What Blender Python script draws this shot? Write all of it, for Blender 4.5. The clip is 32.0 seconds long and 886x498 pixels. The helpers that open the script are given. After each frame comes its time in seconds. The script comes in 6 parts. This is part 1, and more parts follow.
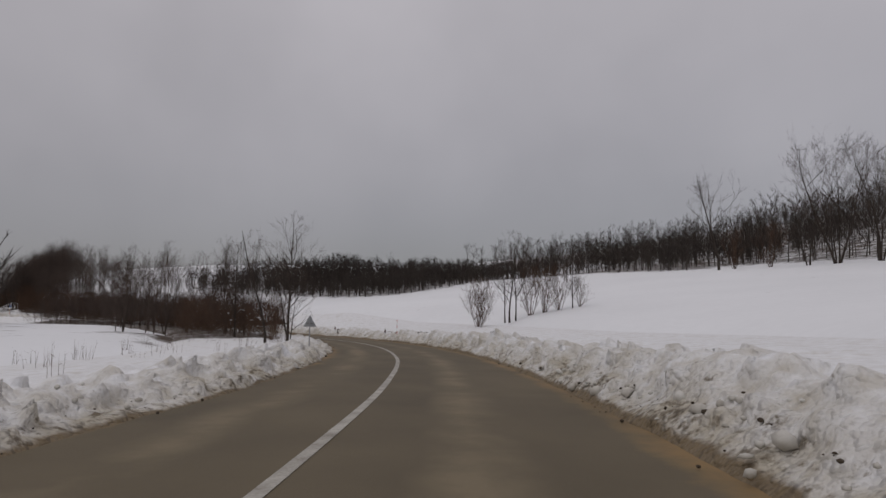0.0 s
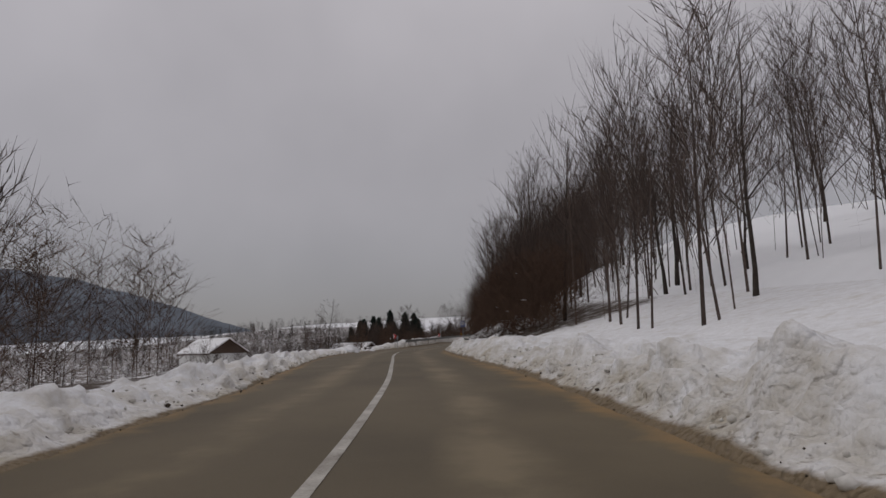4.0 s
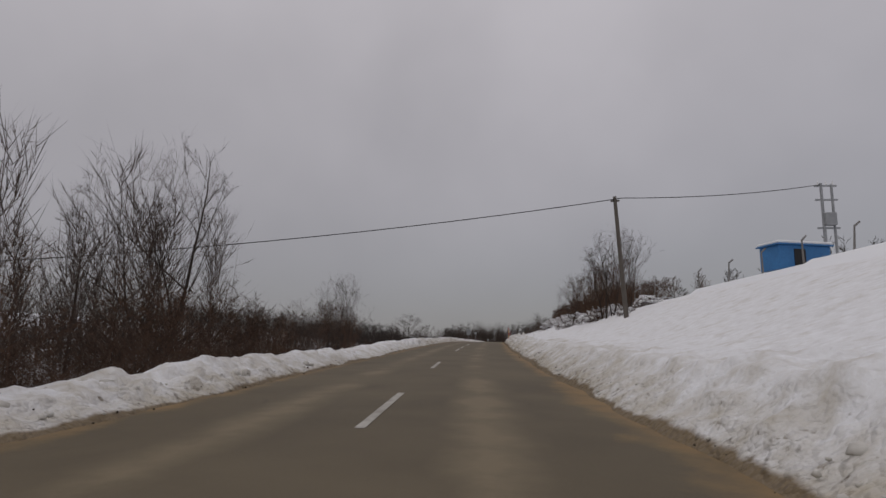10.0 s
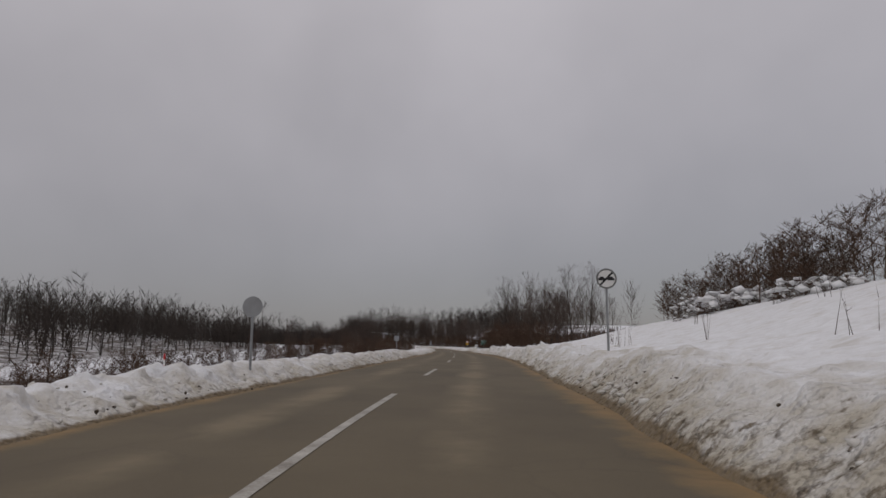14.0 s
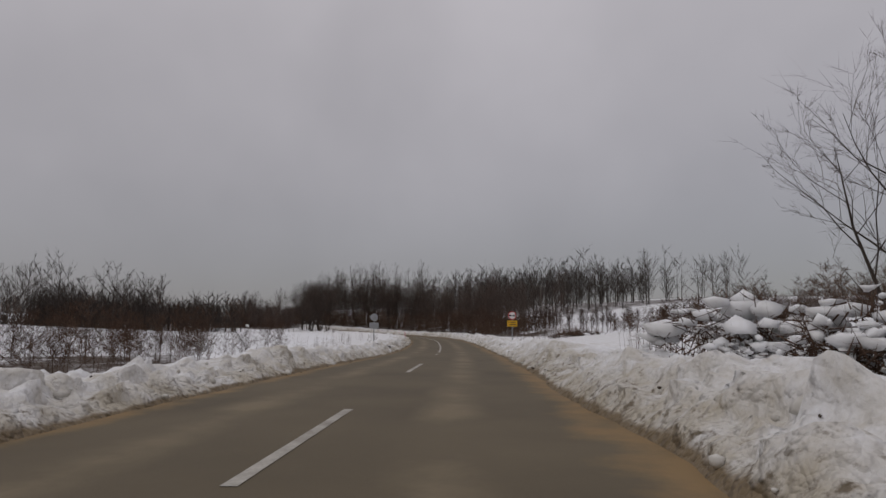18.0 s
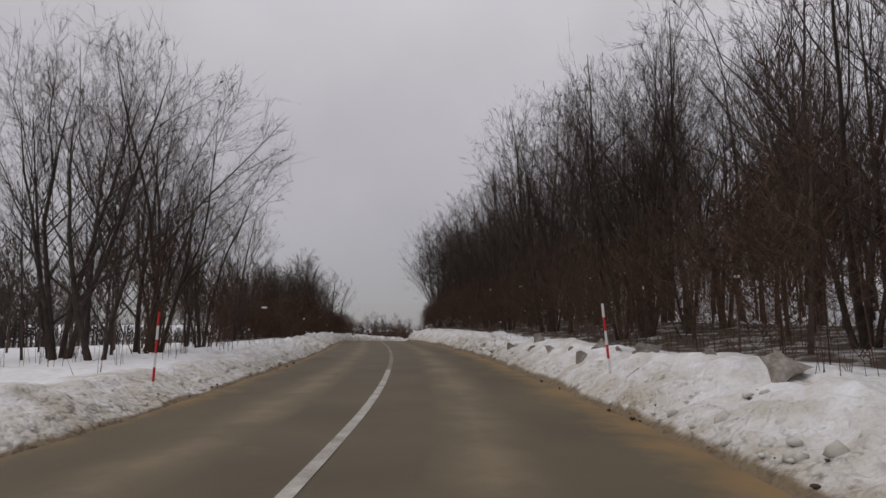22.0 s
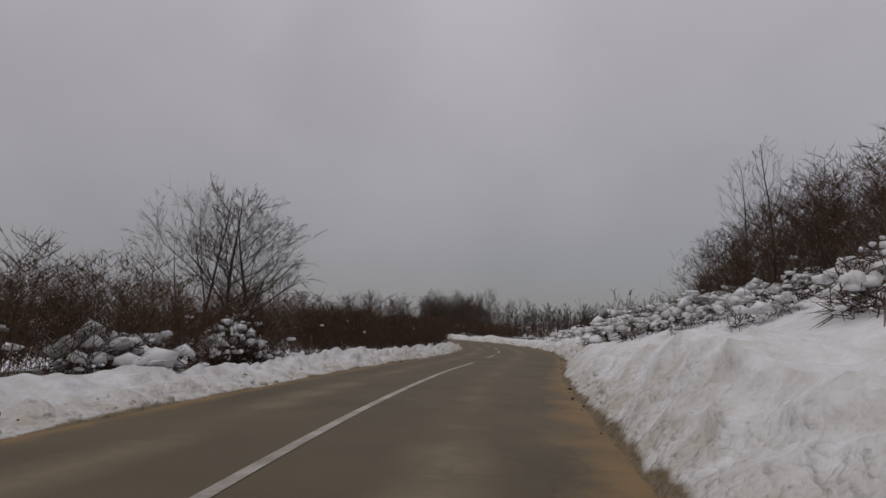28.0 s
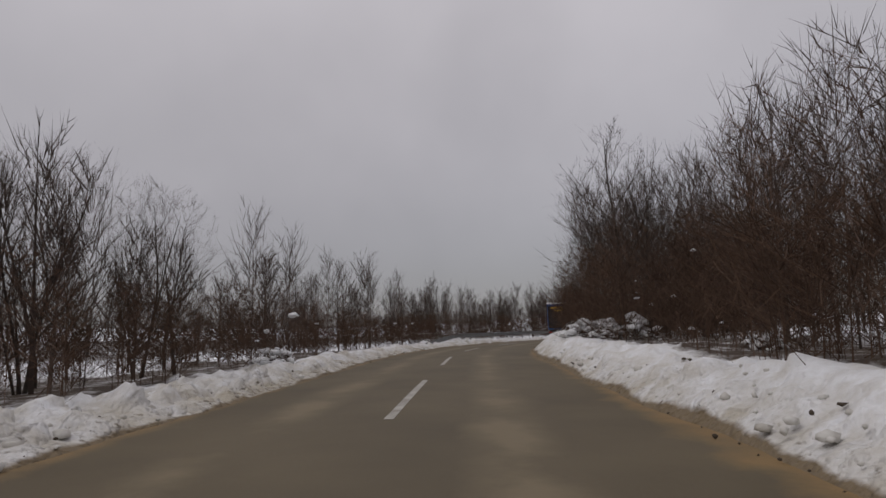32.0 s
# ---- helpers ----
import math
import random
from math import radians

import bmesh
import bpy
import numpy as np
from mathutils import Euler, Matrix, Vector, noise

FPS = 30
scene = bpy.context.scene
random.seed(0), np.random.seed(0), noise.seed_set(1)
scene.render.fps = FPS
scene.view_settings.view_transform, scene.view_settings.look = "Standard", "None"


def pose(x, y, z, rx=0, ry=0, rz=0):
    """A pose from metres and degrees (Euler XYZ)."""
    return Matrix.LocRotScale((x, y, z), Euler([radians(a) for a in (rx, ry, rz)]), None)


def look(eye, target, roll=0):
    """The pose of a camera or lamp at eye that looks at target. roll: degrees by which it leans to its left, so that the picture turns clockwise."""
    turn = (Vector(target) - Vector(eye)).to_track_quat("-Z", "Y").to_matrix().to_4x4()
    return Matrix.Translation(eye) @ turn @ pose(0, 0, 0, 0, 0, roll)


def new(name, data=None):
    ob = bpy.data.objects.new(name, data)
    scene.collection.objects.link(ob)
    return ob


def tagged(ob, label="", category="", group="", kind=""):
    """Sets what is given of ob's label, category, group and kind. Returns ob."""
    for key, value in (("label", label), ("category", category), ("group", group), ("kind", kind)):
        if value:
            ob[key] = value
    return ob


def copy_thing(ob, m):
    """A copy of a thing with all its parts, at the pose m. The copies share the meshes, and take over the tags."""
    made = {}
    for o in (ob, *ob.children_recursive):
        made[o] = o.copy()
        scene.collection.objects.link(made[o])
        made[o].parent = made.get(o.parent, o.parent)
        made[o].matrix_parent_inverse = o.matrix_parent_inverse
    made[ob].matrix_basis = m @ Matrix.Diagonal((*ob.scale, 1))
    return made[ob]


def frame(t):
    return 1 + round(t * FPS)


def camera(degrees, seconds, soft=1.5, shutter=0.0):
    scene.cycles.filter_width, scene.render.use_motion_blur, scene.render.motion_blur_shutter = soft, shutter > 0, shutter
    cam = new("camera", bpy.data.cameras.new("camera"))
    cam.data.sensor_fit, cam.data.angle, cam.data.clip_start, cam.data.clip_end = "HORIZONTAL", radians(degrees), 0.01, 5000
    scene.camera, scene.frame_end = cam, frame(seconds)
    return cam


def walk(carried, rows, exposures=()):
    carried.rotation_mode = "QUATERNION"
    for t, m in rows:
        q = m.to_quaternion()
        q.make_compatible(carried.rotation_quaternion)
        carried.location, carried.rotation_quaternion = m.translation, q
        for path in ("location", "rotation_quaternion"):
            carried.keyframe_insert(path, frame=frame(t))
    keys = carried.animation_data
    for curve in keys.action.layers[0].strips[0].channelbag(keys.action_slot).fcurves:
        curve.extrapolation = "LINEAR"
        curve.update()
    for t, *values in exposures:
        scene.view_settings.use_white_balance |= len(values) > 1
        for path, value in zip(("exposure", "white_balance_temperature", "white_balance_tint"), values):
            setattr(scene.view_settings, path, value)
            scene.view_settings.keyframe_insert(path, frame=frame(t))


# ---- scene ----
# >>> path
cam = camera(70.0, 32.0)
PATH = [
    (0.0, pose(0.00, 0.00, 0.00, 95.90, -0.66, 9.31)),
    (0.5, pose(-2.62, 16.34, -0.40, 95.55, -1.30, 13.52)),
    (1.0, pose(-6.84, 32.34, -0.75, 95.96, -0.78, 20.66)),
    (1.5, pose(-13.15, 47.46, -1.04, 96.26, -0.85, 29.11)),
    (2.0, pose(-21.47, 61.22, -1.28, 96.63, -0.56, 37.63)),
    (2.5, pose(-31.38, 73.27, -1.43, 97.03, -0.56, 45.47)),
    (3.0, pose(-42.42, 83.82, -1.44, 97.25, 0.40, 51.44)),
    (3.5, pose(-54.47, 93.23, -1.31, 97.93, 1.73, 57.28)),
    (4.0, pose(-67.49, 101.53, -1.07, 98.36, 1.75, 62.61)),
    (4.5, pose(-81.28, 108.73, -0.83, 98.28, 1.48, 66.89)),
    (5.0, pose(-95.55, 115.22, -0.66, 97.85, 1.46, 68.58)),
    (5.5, pose(-109.93, 121.81, -0.56, 97.32, 1.79, 66.62)),
    (6.0, pose(-123.92, 129.36, -0.53, 97.78, 2.13, 61.54)),
    (6.5, pose(-137.27, 138.05, -0.46, 98.04, 1.59, 57.38)),
    (7.0, pose(-150.00, 147.73, -0.23, 98.49, 0.96, 52.91)),
    (7.5, pose(-161.88, 158.48, 0.15, 98.90, 0.37, 47.46)),
    (8.0, pose(-172.72, 170.24, 0.58, 99.34, -0.05, 42.67)),
    (8.5, pose(-182.62, 182.63, 1.05, 99.10, 0.64, 39.26)),
    (9.0, pose(-191.59, 195.42, 1.56, 99.66, 1.07, 35.58)),
    (9.5, pose(-199.59, 208.63, 2.08, 99.76, 0.27, 31.58)),
    (10.0, pose(-206.78, 222.42, 2.54, 99.38, -0.57, 28.32)),
    (10.5, pose(-213.65, 236.53, 2.99, 99.47, -0.44, 28.14)),
    (11.0, pose(-220.38, 250.60, 3.48, 99.42, -0.39, 27.34)),
    (11.5, pose(-226.90, 264.78, 4.00, 99.50, -0.21, 26.53)),
    (12.0, pose(-233.31, 279.09, 4.51, 99.52, -0.57, 26.13)),
    (12.5, pose(-239.61, 293.44, 4.99, 99.38, -0.93, 25.49)),
    (13.0, pose(-245.71, 307.86, 5.42, 99.03, -1.11, 24.53)),
    (13.5, pose(-251.46, 322.33, 5.79, 99.24, -0.69, 23.01)),
    (14.0, pose(-256.75, 336.82, 6.07, 98.61, -0.28, 21.46)),
    (14.5, pose(-261.63, 351.36, 6.22, 98.18, -0.24, 20.28)),
    (15.0, pose(-266.41, 365.99, 6.28, 97.70, -0.21, 20.59)),
    (15.5, pose(-271.43, 380.65, 6.28, 97.42, -0.22, 21.70)),
    (16.0, pose(-276.75, 395.30, 6.23, 97.30, -0.21, 22.65)),
    (16.5, pose(-282.28, 409.99, 6.13, 97.26, -0.08, 23.01)),
    (17.0, pose(-287.88, 424.76, 6.02, 96.98, 0.33, 23.08)),
    (17.5, pose(-293.56, 439.58, 5.94, 97.27, 0.00, 23.44)),
    (18.0, pose(-299.35, 454.41, 5.89, 97.27, -0.41, 23.70)),
    (18.5, pose(-305.22, 469.19, 5.82, 97.20, -0.53, 24.01)),
    (19.0, pose(-311.13, 483.85, 5.66, 97.14, -0.68, 24.33)),
    (19.5, pose(-317.14, 498.35, 5.50, 97.35, -1.00, 25.08)),
    (20.0, pose(-323.42, 512.75, 5.49, 97.45, -0.51, 26.53)),
    (20.5, pose(-330.18, 526.96, 5.61, 97.56, 0.44, 29.23)),
    (21.0, pose(-337.88, 540.74, 5.72, 97.67, 1.24, 34.25)),
    (21.5, pose(-347.03, 553.62, 5.82, 97.49, 1.01, 41.50)),
    (22.0, pose(-357.63, 565.13, 5.98, 98.10, 0.42, 48.34)),
    (22.5, pose(-369.23, 575.32, 6.22, 98.70, -0.04, 53.29)),
    (23.0, pose(-381.38, 584.62, 6.52, 98.84, 0.02, 56.09)),
    (23.5, pose(-393.83, 593.43, 6.79, 98.51, 0.28, 57.67)),
    (24.0, pose(-406.33, 602.06, 6.97, 98.13, 0.65, 57.54)),
    (24.5, pose(-418.69, 610.83, 7.01, 97.13, 0.78, 56.07)),
    (25.0, pose(-430.62, 620.23, 6.95, 96.96, 0.55, 51.79)),
    (25.5, pose(-441.73, 630.71, 6.84, 97.12, 0.30, 46.05)),
    (26.0, pose(-451.74, 642.33, 6.74, 97.17, 0.17, 40.06)),
    (26.5, pose(-460.56, 654.95, 6.65, 97.18, 0.08, 34.46)),
    (27.0, pose(-468.20, 668.37, 6.57, 97.19, -0.07, 29.44)),
    (27.5, pose(-474.72, 682.42, 6.52, 97.27, -0.43, 24.83)),
    (28.0, pose(-480.11, 696.99, 6.51, 97.72, -1.12, 20.09)),
    (28.5, pose(-484.31, 712.11, 6.52, 97.57, -1.02, 15.45)),
    (29.0, pose(-487.57, 727.56, 6.49, 97.18, -0.84, 13.32)),
    (29.5, pose(-490.90, 742.84, 6.47, 97.79, -0.70, 16.24)),
    (30.0, pose(-495.32, 757.68, 6.48, 97.79, -0.45, 21.55)),
    (30.5, pose(-501.28, 771.98, 6.57, 97.76, 0.07, 28.24)),
    (31.0, pose(-508.83, 785.50, 6.71, 97.56, 1.10, 34.38)),
    (31.5, pose(-517.22, 798.36, 6.84, 97.72, 1.80, 36.25)),
    (32.0, pose(-525.64, 811.05, 6.92, 97.68, 1.58, 35.54)),
]
# <<< path
walk(cam, PATH, [(0, -0.05), (5, 0.0), (6, 0.12), (8.5, 0.12), (10, -0.02), (20, 0.0), (21, 0.30), (24, 0.38), (25, 0.05), (27, -0.05), (31, 0.0), (32, 0.15)])

# ---- sky and light: an overcast winter day ----
world = bpy.data.worlds.new("overcast")
scene.world = world
world.use_nodes = True
wn = world.node_tree
wn.nodes.clear()


def wnode(kind, **kw):
    n = wn.nodes.new(kind)
    for k_, v_ in kw.items():
        n.inputs[k_].default_value = v_
    return n


w_out = wnode("ShaderNodeOutputWorld")
w_bg = wnode("ShaderNodeBackground", Strength=0.46)
w_sky = wn.nodes.new("ShaderNodeTexSky")
w_sky.sky_type, w_sky.sun_disc = "NISHITA", False
w_sky.sun_elevation, w_sky.sun_rotation = radians(28), radians(200)
w_geo = wnode("ShaderNodeTexCoord")
w_sep = wnode("ShaderNodeSeparateXYZ")
w_ramp = wnode("ShaderNodeValToRGB")
w_ramp.color_ramp.elements[0].position, w_ramp.color_ramp.elements[0].color = 0.0, (0.43, 0.415, 0.44, 1)
w_ramp.color_ramp.elements[1].position, w_ramp.color_ramp.elements[1].color = 0.75, (1.14, 1.08, 1.13, 1)
e_mid = w_ramp.color_ramp.elements.new(0.22)
e_mid.color = (0.74, 0.70, 0.735, 1)
w_noise = wnode("ShaderNodeTexNoise", Scale=2.2, Detail=4.0, Roughness=0.5)
w_map = wnode("ShaderNodeMapRange")
w_map.inputs["From Min"].default_value, w_map.inputs["From Max"].default_value = 0.3, 0.7
w_map.inputs["To Min"].default_value, w_map.inputs["To Max"].default_value = 0.88, 1.10
w_mul = wnode("ShaderNodeMixRGB", Fac=1.0)
w_mul.blend_type = "MULTIPLY"
w_mix = wnode("ShaderNodeMixRGB", Fac=0.02)
wn.links.new(w_geo.outputs["Generated"], w_sep.inputs[0])
wn.links.new(w_geo.outputs["Generated"], w_noise.inputs["Vector"])
wn.links.new(w_sep.outputs["Z"], w_ramp.inputs[0])
wn.links.new(w_noise.outputs["Fac"], w_map.inputs["Value"])
wn.links.new(w_ramp.outputs[0], w_mul.inputs["Color1"])
wn.links.new(w_map.outputs[0], w_mul.inputs["Color2"])
wn.links.new(w_mul.outputs[0], w_mix.inputs["Color1"])
wn.links.new(w_sky.outputs[0], w_mix.inputs["Color2"])
wn.links.new(w_mix.outputs[0], w_bg.inputs["Color"])
wn.links.new(w_bg.outputs[0], w_out.inputs[0])

sun_data = bpy.data.lights.new("sun", "SUN")
sun_data.energy, sun_data.angle, sun_data.color = 0.5, radians(40), (1.0, 0.96, 0.92)
sun = new("sun", sun_data)
sun.matrix_world = look((0, 0, 100), (40, 60, 0))


# ---- materials ----
def material(name, base, rough=0.8, metal=0.0, tint=None, scale=3.0, amount=0.5, fine=40.0, bump=0.3, relief=0.03, spec=0.3, vary=0.0):
    """A surface with a base colour blotched with a second one at two scales, and fine relief."""
    m = bpy.data.materials.new(name)
    m.use_nodes = True
    nt = m.node_tree
    b = nt.nodes["Principled BSDF"]
    b.inputs["Roughness"].default_value, b.inputs["Metallic"].default_value = rough, metal
    b.inputs["Specular IOR Level"].default_value = spec
    tc = nt.nodes.new("ShaderNodeTexCoord")
    n1 = nt.nodes.new("ShaderNodeTexNoise")
    n1.inputs["Scale"].default_value, n1.inputs["Detail"].default_value = scale, 6.0
    n2 = nt.nodes.new("ShaderNodeTexNoise")
    n2.inputs["Scale"].default_value, n2.inputs["Detail"].default_value = fine, 3.0
    nt.links.new(tc.outputs["Object"], n1.inputs["Vector"])
    nt.links.new(tc.outputs["Object"], n2.inputs["Vector"])
    add = nt.nodes.new("ShaderNodeMath")
    add.operation = "MULTIPLY_ADD"
    add.inputs[1].default_value = 0.45
    nt.links.new(n2.outputs["Fac"], add.inputs[0])
    nt.links.new(n1.outputs["Fac"], add.inputs[2])
    ramp = nt.nodes.new("ShaderNodeMapRange")
    ramp.inputs["From Min"].default_value, ramp.inputs["From Max"].default_value = 0.5, 0.95
    ramp.inputs["To Max"].default_value = amount
    nt.links.new(add.outputs[0], ramp.inputs["Value"])
    mix = nt.nodes.new("ShaderNodeMixRGB")
    mix.inputs["Color1"].default_value = (*base, 1)
    mix.inputs["Color2"].default_value = (*(tint or [c * 0.6 for c in base]), 1)
    nt.links.new(ramp.outputs[0], mix.inputs["Fac"])
    out = mix.outputs[0]
    if vary:
        info = nt.nodes.new("ShaderNodeNewGeometry")
        hsv = nt.nodes.new("ShaderNodeHueSaturation")
        mr = nt.nodes.new("ShaderNodeMapRange")
        mr.inputs["To Min"].default_value, mr.inputs["To Max"].default_value = 1 - vary, 1 + vary
        nt.links.new(info.outputs["Random Per Island"], mr.inputs["Value"])
        nt.links.new(mr.outputs[0], hsv.inputs["Value"])
        nt.links.new(out, hsv.inputs["Color"])
        out = hsv.outputs[0]
    nt.links.new(out, b.inputs["Base Color"])
    if bump:
        bp = nt.nodes.new("ShaderNodeBump")
        bp.inputs["Strength"].default_value, bp.inputs["Distance"].default_value = bump, relief
        nt.links.new(add.outputs[0], bp.inputs["Height"])
        nt.links.new(bp.outputs[0], b.inputs["Normal"])
    return m


def with_layer(m, attribute, colour, low=0.3, high=0.7, noise_scale=1.2, swing=1.0, times=False):
    """Lays a second surface (dirt, worn paint) over m where the mesh attribute, broken by noise, is high. times: the noise scales the attribute instead of shifting it."""
    nt = m.node_tree
    b = nt.nodes["Principled BSDF"]
    old = b.inputs["Base Color"].links[0].from_socket
    at_ = nt.nodes.new("ShaderNodeAttribute")
    at_.attribute_name = attribute
    tc = nt.nodes.new("ShaderNodeTexCoord")
    n = nt.nodes.new("ShaderNodeTexNoise")
    n.inputs["Scale"].default_value, n.inputs["Detail"].default_value, n.inputs["Roughness"].default_value = noise_scale, 8.0, 0.65
    nt.links.new(tc.outputs["Object"], n.inputs["Vector"])
    k = nt.nodes.new("ShaderNodeMapRange")
    k.clamp = False
    k.inputs["From Min"].default_value, k.inputs["From Max"].default_value = 0.35, 0.65
    k.inputs["To Min"].default_value, k.inputs["To Max"].default_value = (0.0, 2.0) if times else (-0.3 * swing, 0.3 * swing)
    nt.links.new(n.outputs["Fac"], k.inputs["Value"])
    s_ = nt.nodes.new("ShaderNodeMath")
    s_.operation = "MULTIPLY" if times else "ADD"
    nt.links.new(at_.outputs["Fac"], s_.inputs[0])
    nt.links.new(k.outputs[0], s_.inputs[1])
    r = nt.nodes.new("ShaderNodeMapRange")
    r.inputs["From Min"].default_value, r.inputs["From Max"].default_value = low, high
    nt.links.new(s_.outputs[0], r.inputs["Value"])
    mix = nt.nodes.new("ShaderNodeMixRGB")
    mix.inputs["Color2"].default_value = (*colour, 1)
    nt.links.new(r.outputs[0], mix.inputs["Fac"])
    nt.links.new(old, mix.inputs["Color1"])
    nt.links.new(mix.outputs[0], b.inputs["Base Color"])
    return m


ASPHALT = material("asphalt", (0.134, 0.107, 0.066), 0.72, tint=(0.088, 0.070, 0.043), scale=0.35, amount=1.0, fine=60, bump=0.15, spec=0.26)
with_layer(ASPHALT, "dirt", (0.235, 0.155, 0.070), 0.35, 1.0, 0.9, 1.0)
with_layer(ASPHALT, "track", (0.185, 0.148, 0.092), 0.3, 1.3, 0.35, 1.0, True)


def chunked(m, scale, attribute, depth):
    """Relief of broken lumps, where the mesh attribute is high."""
    nt = m.node_tree
    b = nt.nodes["Principled BSDF"]
    old = b.inputs["Normal"].links[0].from_socket
    tc, at_ = nt.nodes.new("ShaderNodeTexCoord"), nt.nodes.new("ShaderNodeAttribute")
    at_.attribute_name = attribute
    vor = nt.nodes.new("ShaderNodeTexVoronoi")
    vor.inputs["Scale"].default_value, vor.inputs["Detail"].default_value, vor.inputs["Roughness"].default_value = scale, 2.0, 0.6
    nt.links.new(tc.outputs["Object"], vor.inputs["Vector"])
    mul = nt.nodes.new("ShaderNodeMath")
    mul.operation = "MULTIPLY"
    nt.links.new(vor.outputs["Distance"], mul.inputs[0])
    nt.links.new(at_.outputs["Fac"], mul.inputs[1])
    bp = nt.nodes.new("ShaderNodeBump")
    bp.invert = True
    bp.inputs["Strength"].default_value, bp.inputs["Distance"].default_value = 0.9, depth
    nt.links.new(mul.outputs[0], bp.inputs["Height"])
    nt.links.new(old, bp.inputs["Normal"])
    nt.links.new(bp.outputs[0], b.inputs["Normal"])


def cracked(m, scale, width, colour):
    """Thin dark wandering cracks and tar seams in a surface."""
    nt = m.node_tree
    b = nt.nodes["Principled BSDF"]
    old = b.inputs["Base Color"].links[0].from_socket
    tc = nt.nodes.new("ShaderNodeTexCoord")
    wob = nt.nodes.new("ShaderNodeTexNoise")
    wob.inputs["Scale"].default_value, wob.inputs["Detail"].default_value = 0.9, 5.0
    nt.links.new(tc.outputs["Object"], wob.inputs["Vector"])
    add = nt.nodes.new("ShaderNodeVectorMath")
    nt.links.new(tc.outputs["Object"], add.inputs[0])
    nt.links.new(wob.outputs["Color"], add.inputs[1])
    vor = nt.nodes.new("ShaderNodeTexVoronoi")
    vor.feature = "DISTANCE_TO_EDGE"
    vor.inputs["Scale"].default_value = scale
    nt.links.new(add.outputs[0], vor.inputs["Vector"])
    r = nt.nodes.new("ShaderNodeMapRange")
    r.inputs["From Min"].default_value, r.inputs["From Max"].default_value = 0.0, width
    r.inputs["To Min"].default_value, r.inputs["To Max"].default_value = 1.0, 0.0
    nt.links.new(vor.outputs["Distance"], r.inputs["Value"])
    where = nt.nodes.new("ShaderNodeTexNoise")
    where.inputs["Scale"].default_value = 0.07
    nt.links.new(tc.outputs["Object"], where.inputs["Vector"])
    w = nt.nodes.new("ShaderNodeMapRange")
    w.inputs["From Min"].default_value, w.inputs["From Max"].default_value = 0.50, 0.62
    w.inputs["To Max"].default_value = 0.32
    nt.links.new(where.outputs["Fac"], w.inputs["Value"])
    mul = nt.nodes.new("ShaderNodeMath")
    mul.operation = "MULTIPLY"
    nt.links.new(r.outputs[0], mul.inputs[0])
    nt.links.new(w.outputs[0], mul.inputs[1])
    mix = nt.nodes.new("ShaderNodeMixRGB")
    mix.inputs["Color2"].default_value = (*colour, 1)
    nt.links.new(mul.outputs[0], mix.inputs["Fac"])
    nt.links.new(old, mix.inputs["Color1"])
    nt.links.new(mix.outputs[0], b.inputs["Base Color"])


cracked(ASPHALT, 0.45, 0.022, (0.028, 0.024, 0.019))
PAINT = material("road_paint", (0.50, 0.48, 0.43), 0.6, tint=(0.18, 0.16, 0.13), scale=2.2, amount=0.9, fine=30, bump=0.1)
PAINT_WORN = material("worn_road_paint", (0.26, 0.235, 0.19), 0.7, tint=(0.11, 0.092, 0.064), scale=1.6, amount=1.0, fine=22, bump=0.1)
SNOW = material("snow", (0.80, 0.81, 0.83), 0.75, tint=(0.58, 0.57, 0.56), scale=4.0, amount=0.55, fine=13, bump=0.7, relief=0.08, spec=0.25)
with_layer(SNOW, "grime", (0.46, 0.42, 0.345), 0.05, 1.1, 1.6, 1.3)
with_layer(SNOW, "grime", (0.17, 0.14, 0.10), 0.92, 1.4, 5.5, 1.8)
chunked(SNOW, 3.2, "grime", 0.15)
with_layer(SNOW, "dirt", (0.19, 0.145, 0.09), 0.45, 0.7, 1.2, 0.5)
with_layer(SNOW, "earth", (0.035, 0.026, 0.019), 0.46, 0.54, 0.9)
with_layer(SNOW, "litter", (0.075, 0.055, 0.040), 0.35, 0.8, 1.3)
GROUND = material("snow_field", (0.80, 0.81, 0.83), 0.75, tint=(0.70, 0.71, 0.73), scale=0.05, amount=0.6, fine=1.5, bump=0.5, relief=0.12, spec=0.25)
with_layer(GROUND, "litter", (0.075, 0.055, 0.040), 0.35, 0.8, 0.5)
BARK = material("bark", (0.070, 0.057, 0.048), 0.9, tint=(0.028, 0.022, 0.018), scale=3, amount=0.9, fine=25, bump=0.5, spec=0.15)
TWIG = material("twigs", (0.100, 0.076, 0.064), 0.9, tint=(0.055, 0.042, 0.036), scale=1.0, amount=0.8, fine=8, bump=0, spec=0.1, vary=0.35)
TWIG_FAR = material("far_twigs", (0.066, 0.055, 0.048), 0.9, tint=(0.040, 0.034, 0.030), scale=0.1, amount=0.8, fine=2, bump=0, spec=0.1, vary=0.3)
SCRUB = material("scrub_stems", (0.105, 0.066, 0.046), 0.9, tint=(0.058, 0.038, 0.028), scale=0.3, amount=0.9, fine=3, bump=0, spec=0.1, vary=0.4)
NEEDLE = material("needles", (0.020, 0.030, 0.022), 0.8, tint=(0.012, 0.018, 0.014), scale=2, amount=0.8, fine=10, bump=0, spec=0.15, vary=0.4)
LUMP = material("plowed_snow", (0.79, 0.80, 0.82), 0.75, tint=(0.66, 0.65, 0.63), scale=1.6, amount=0.6, fine=9, bump=0.8, relief=0.06, spec=0.25)
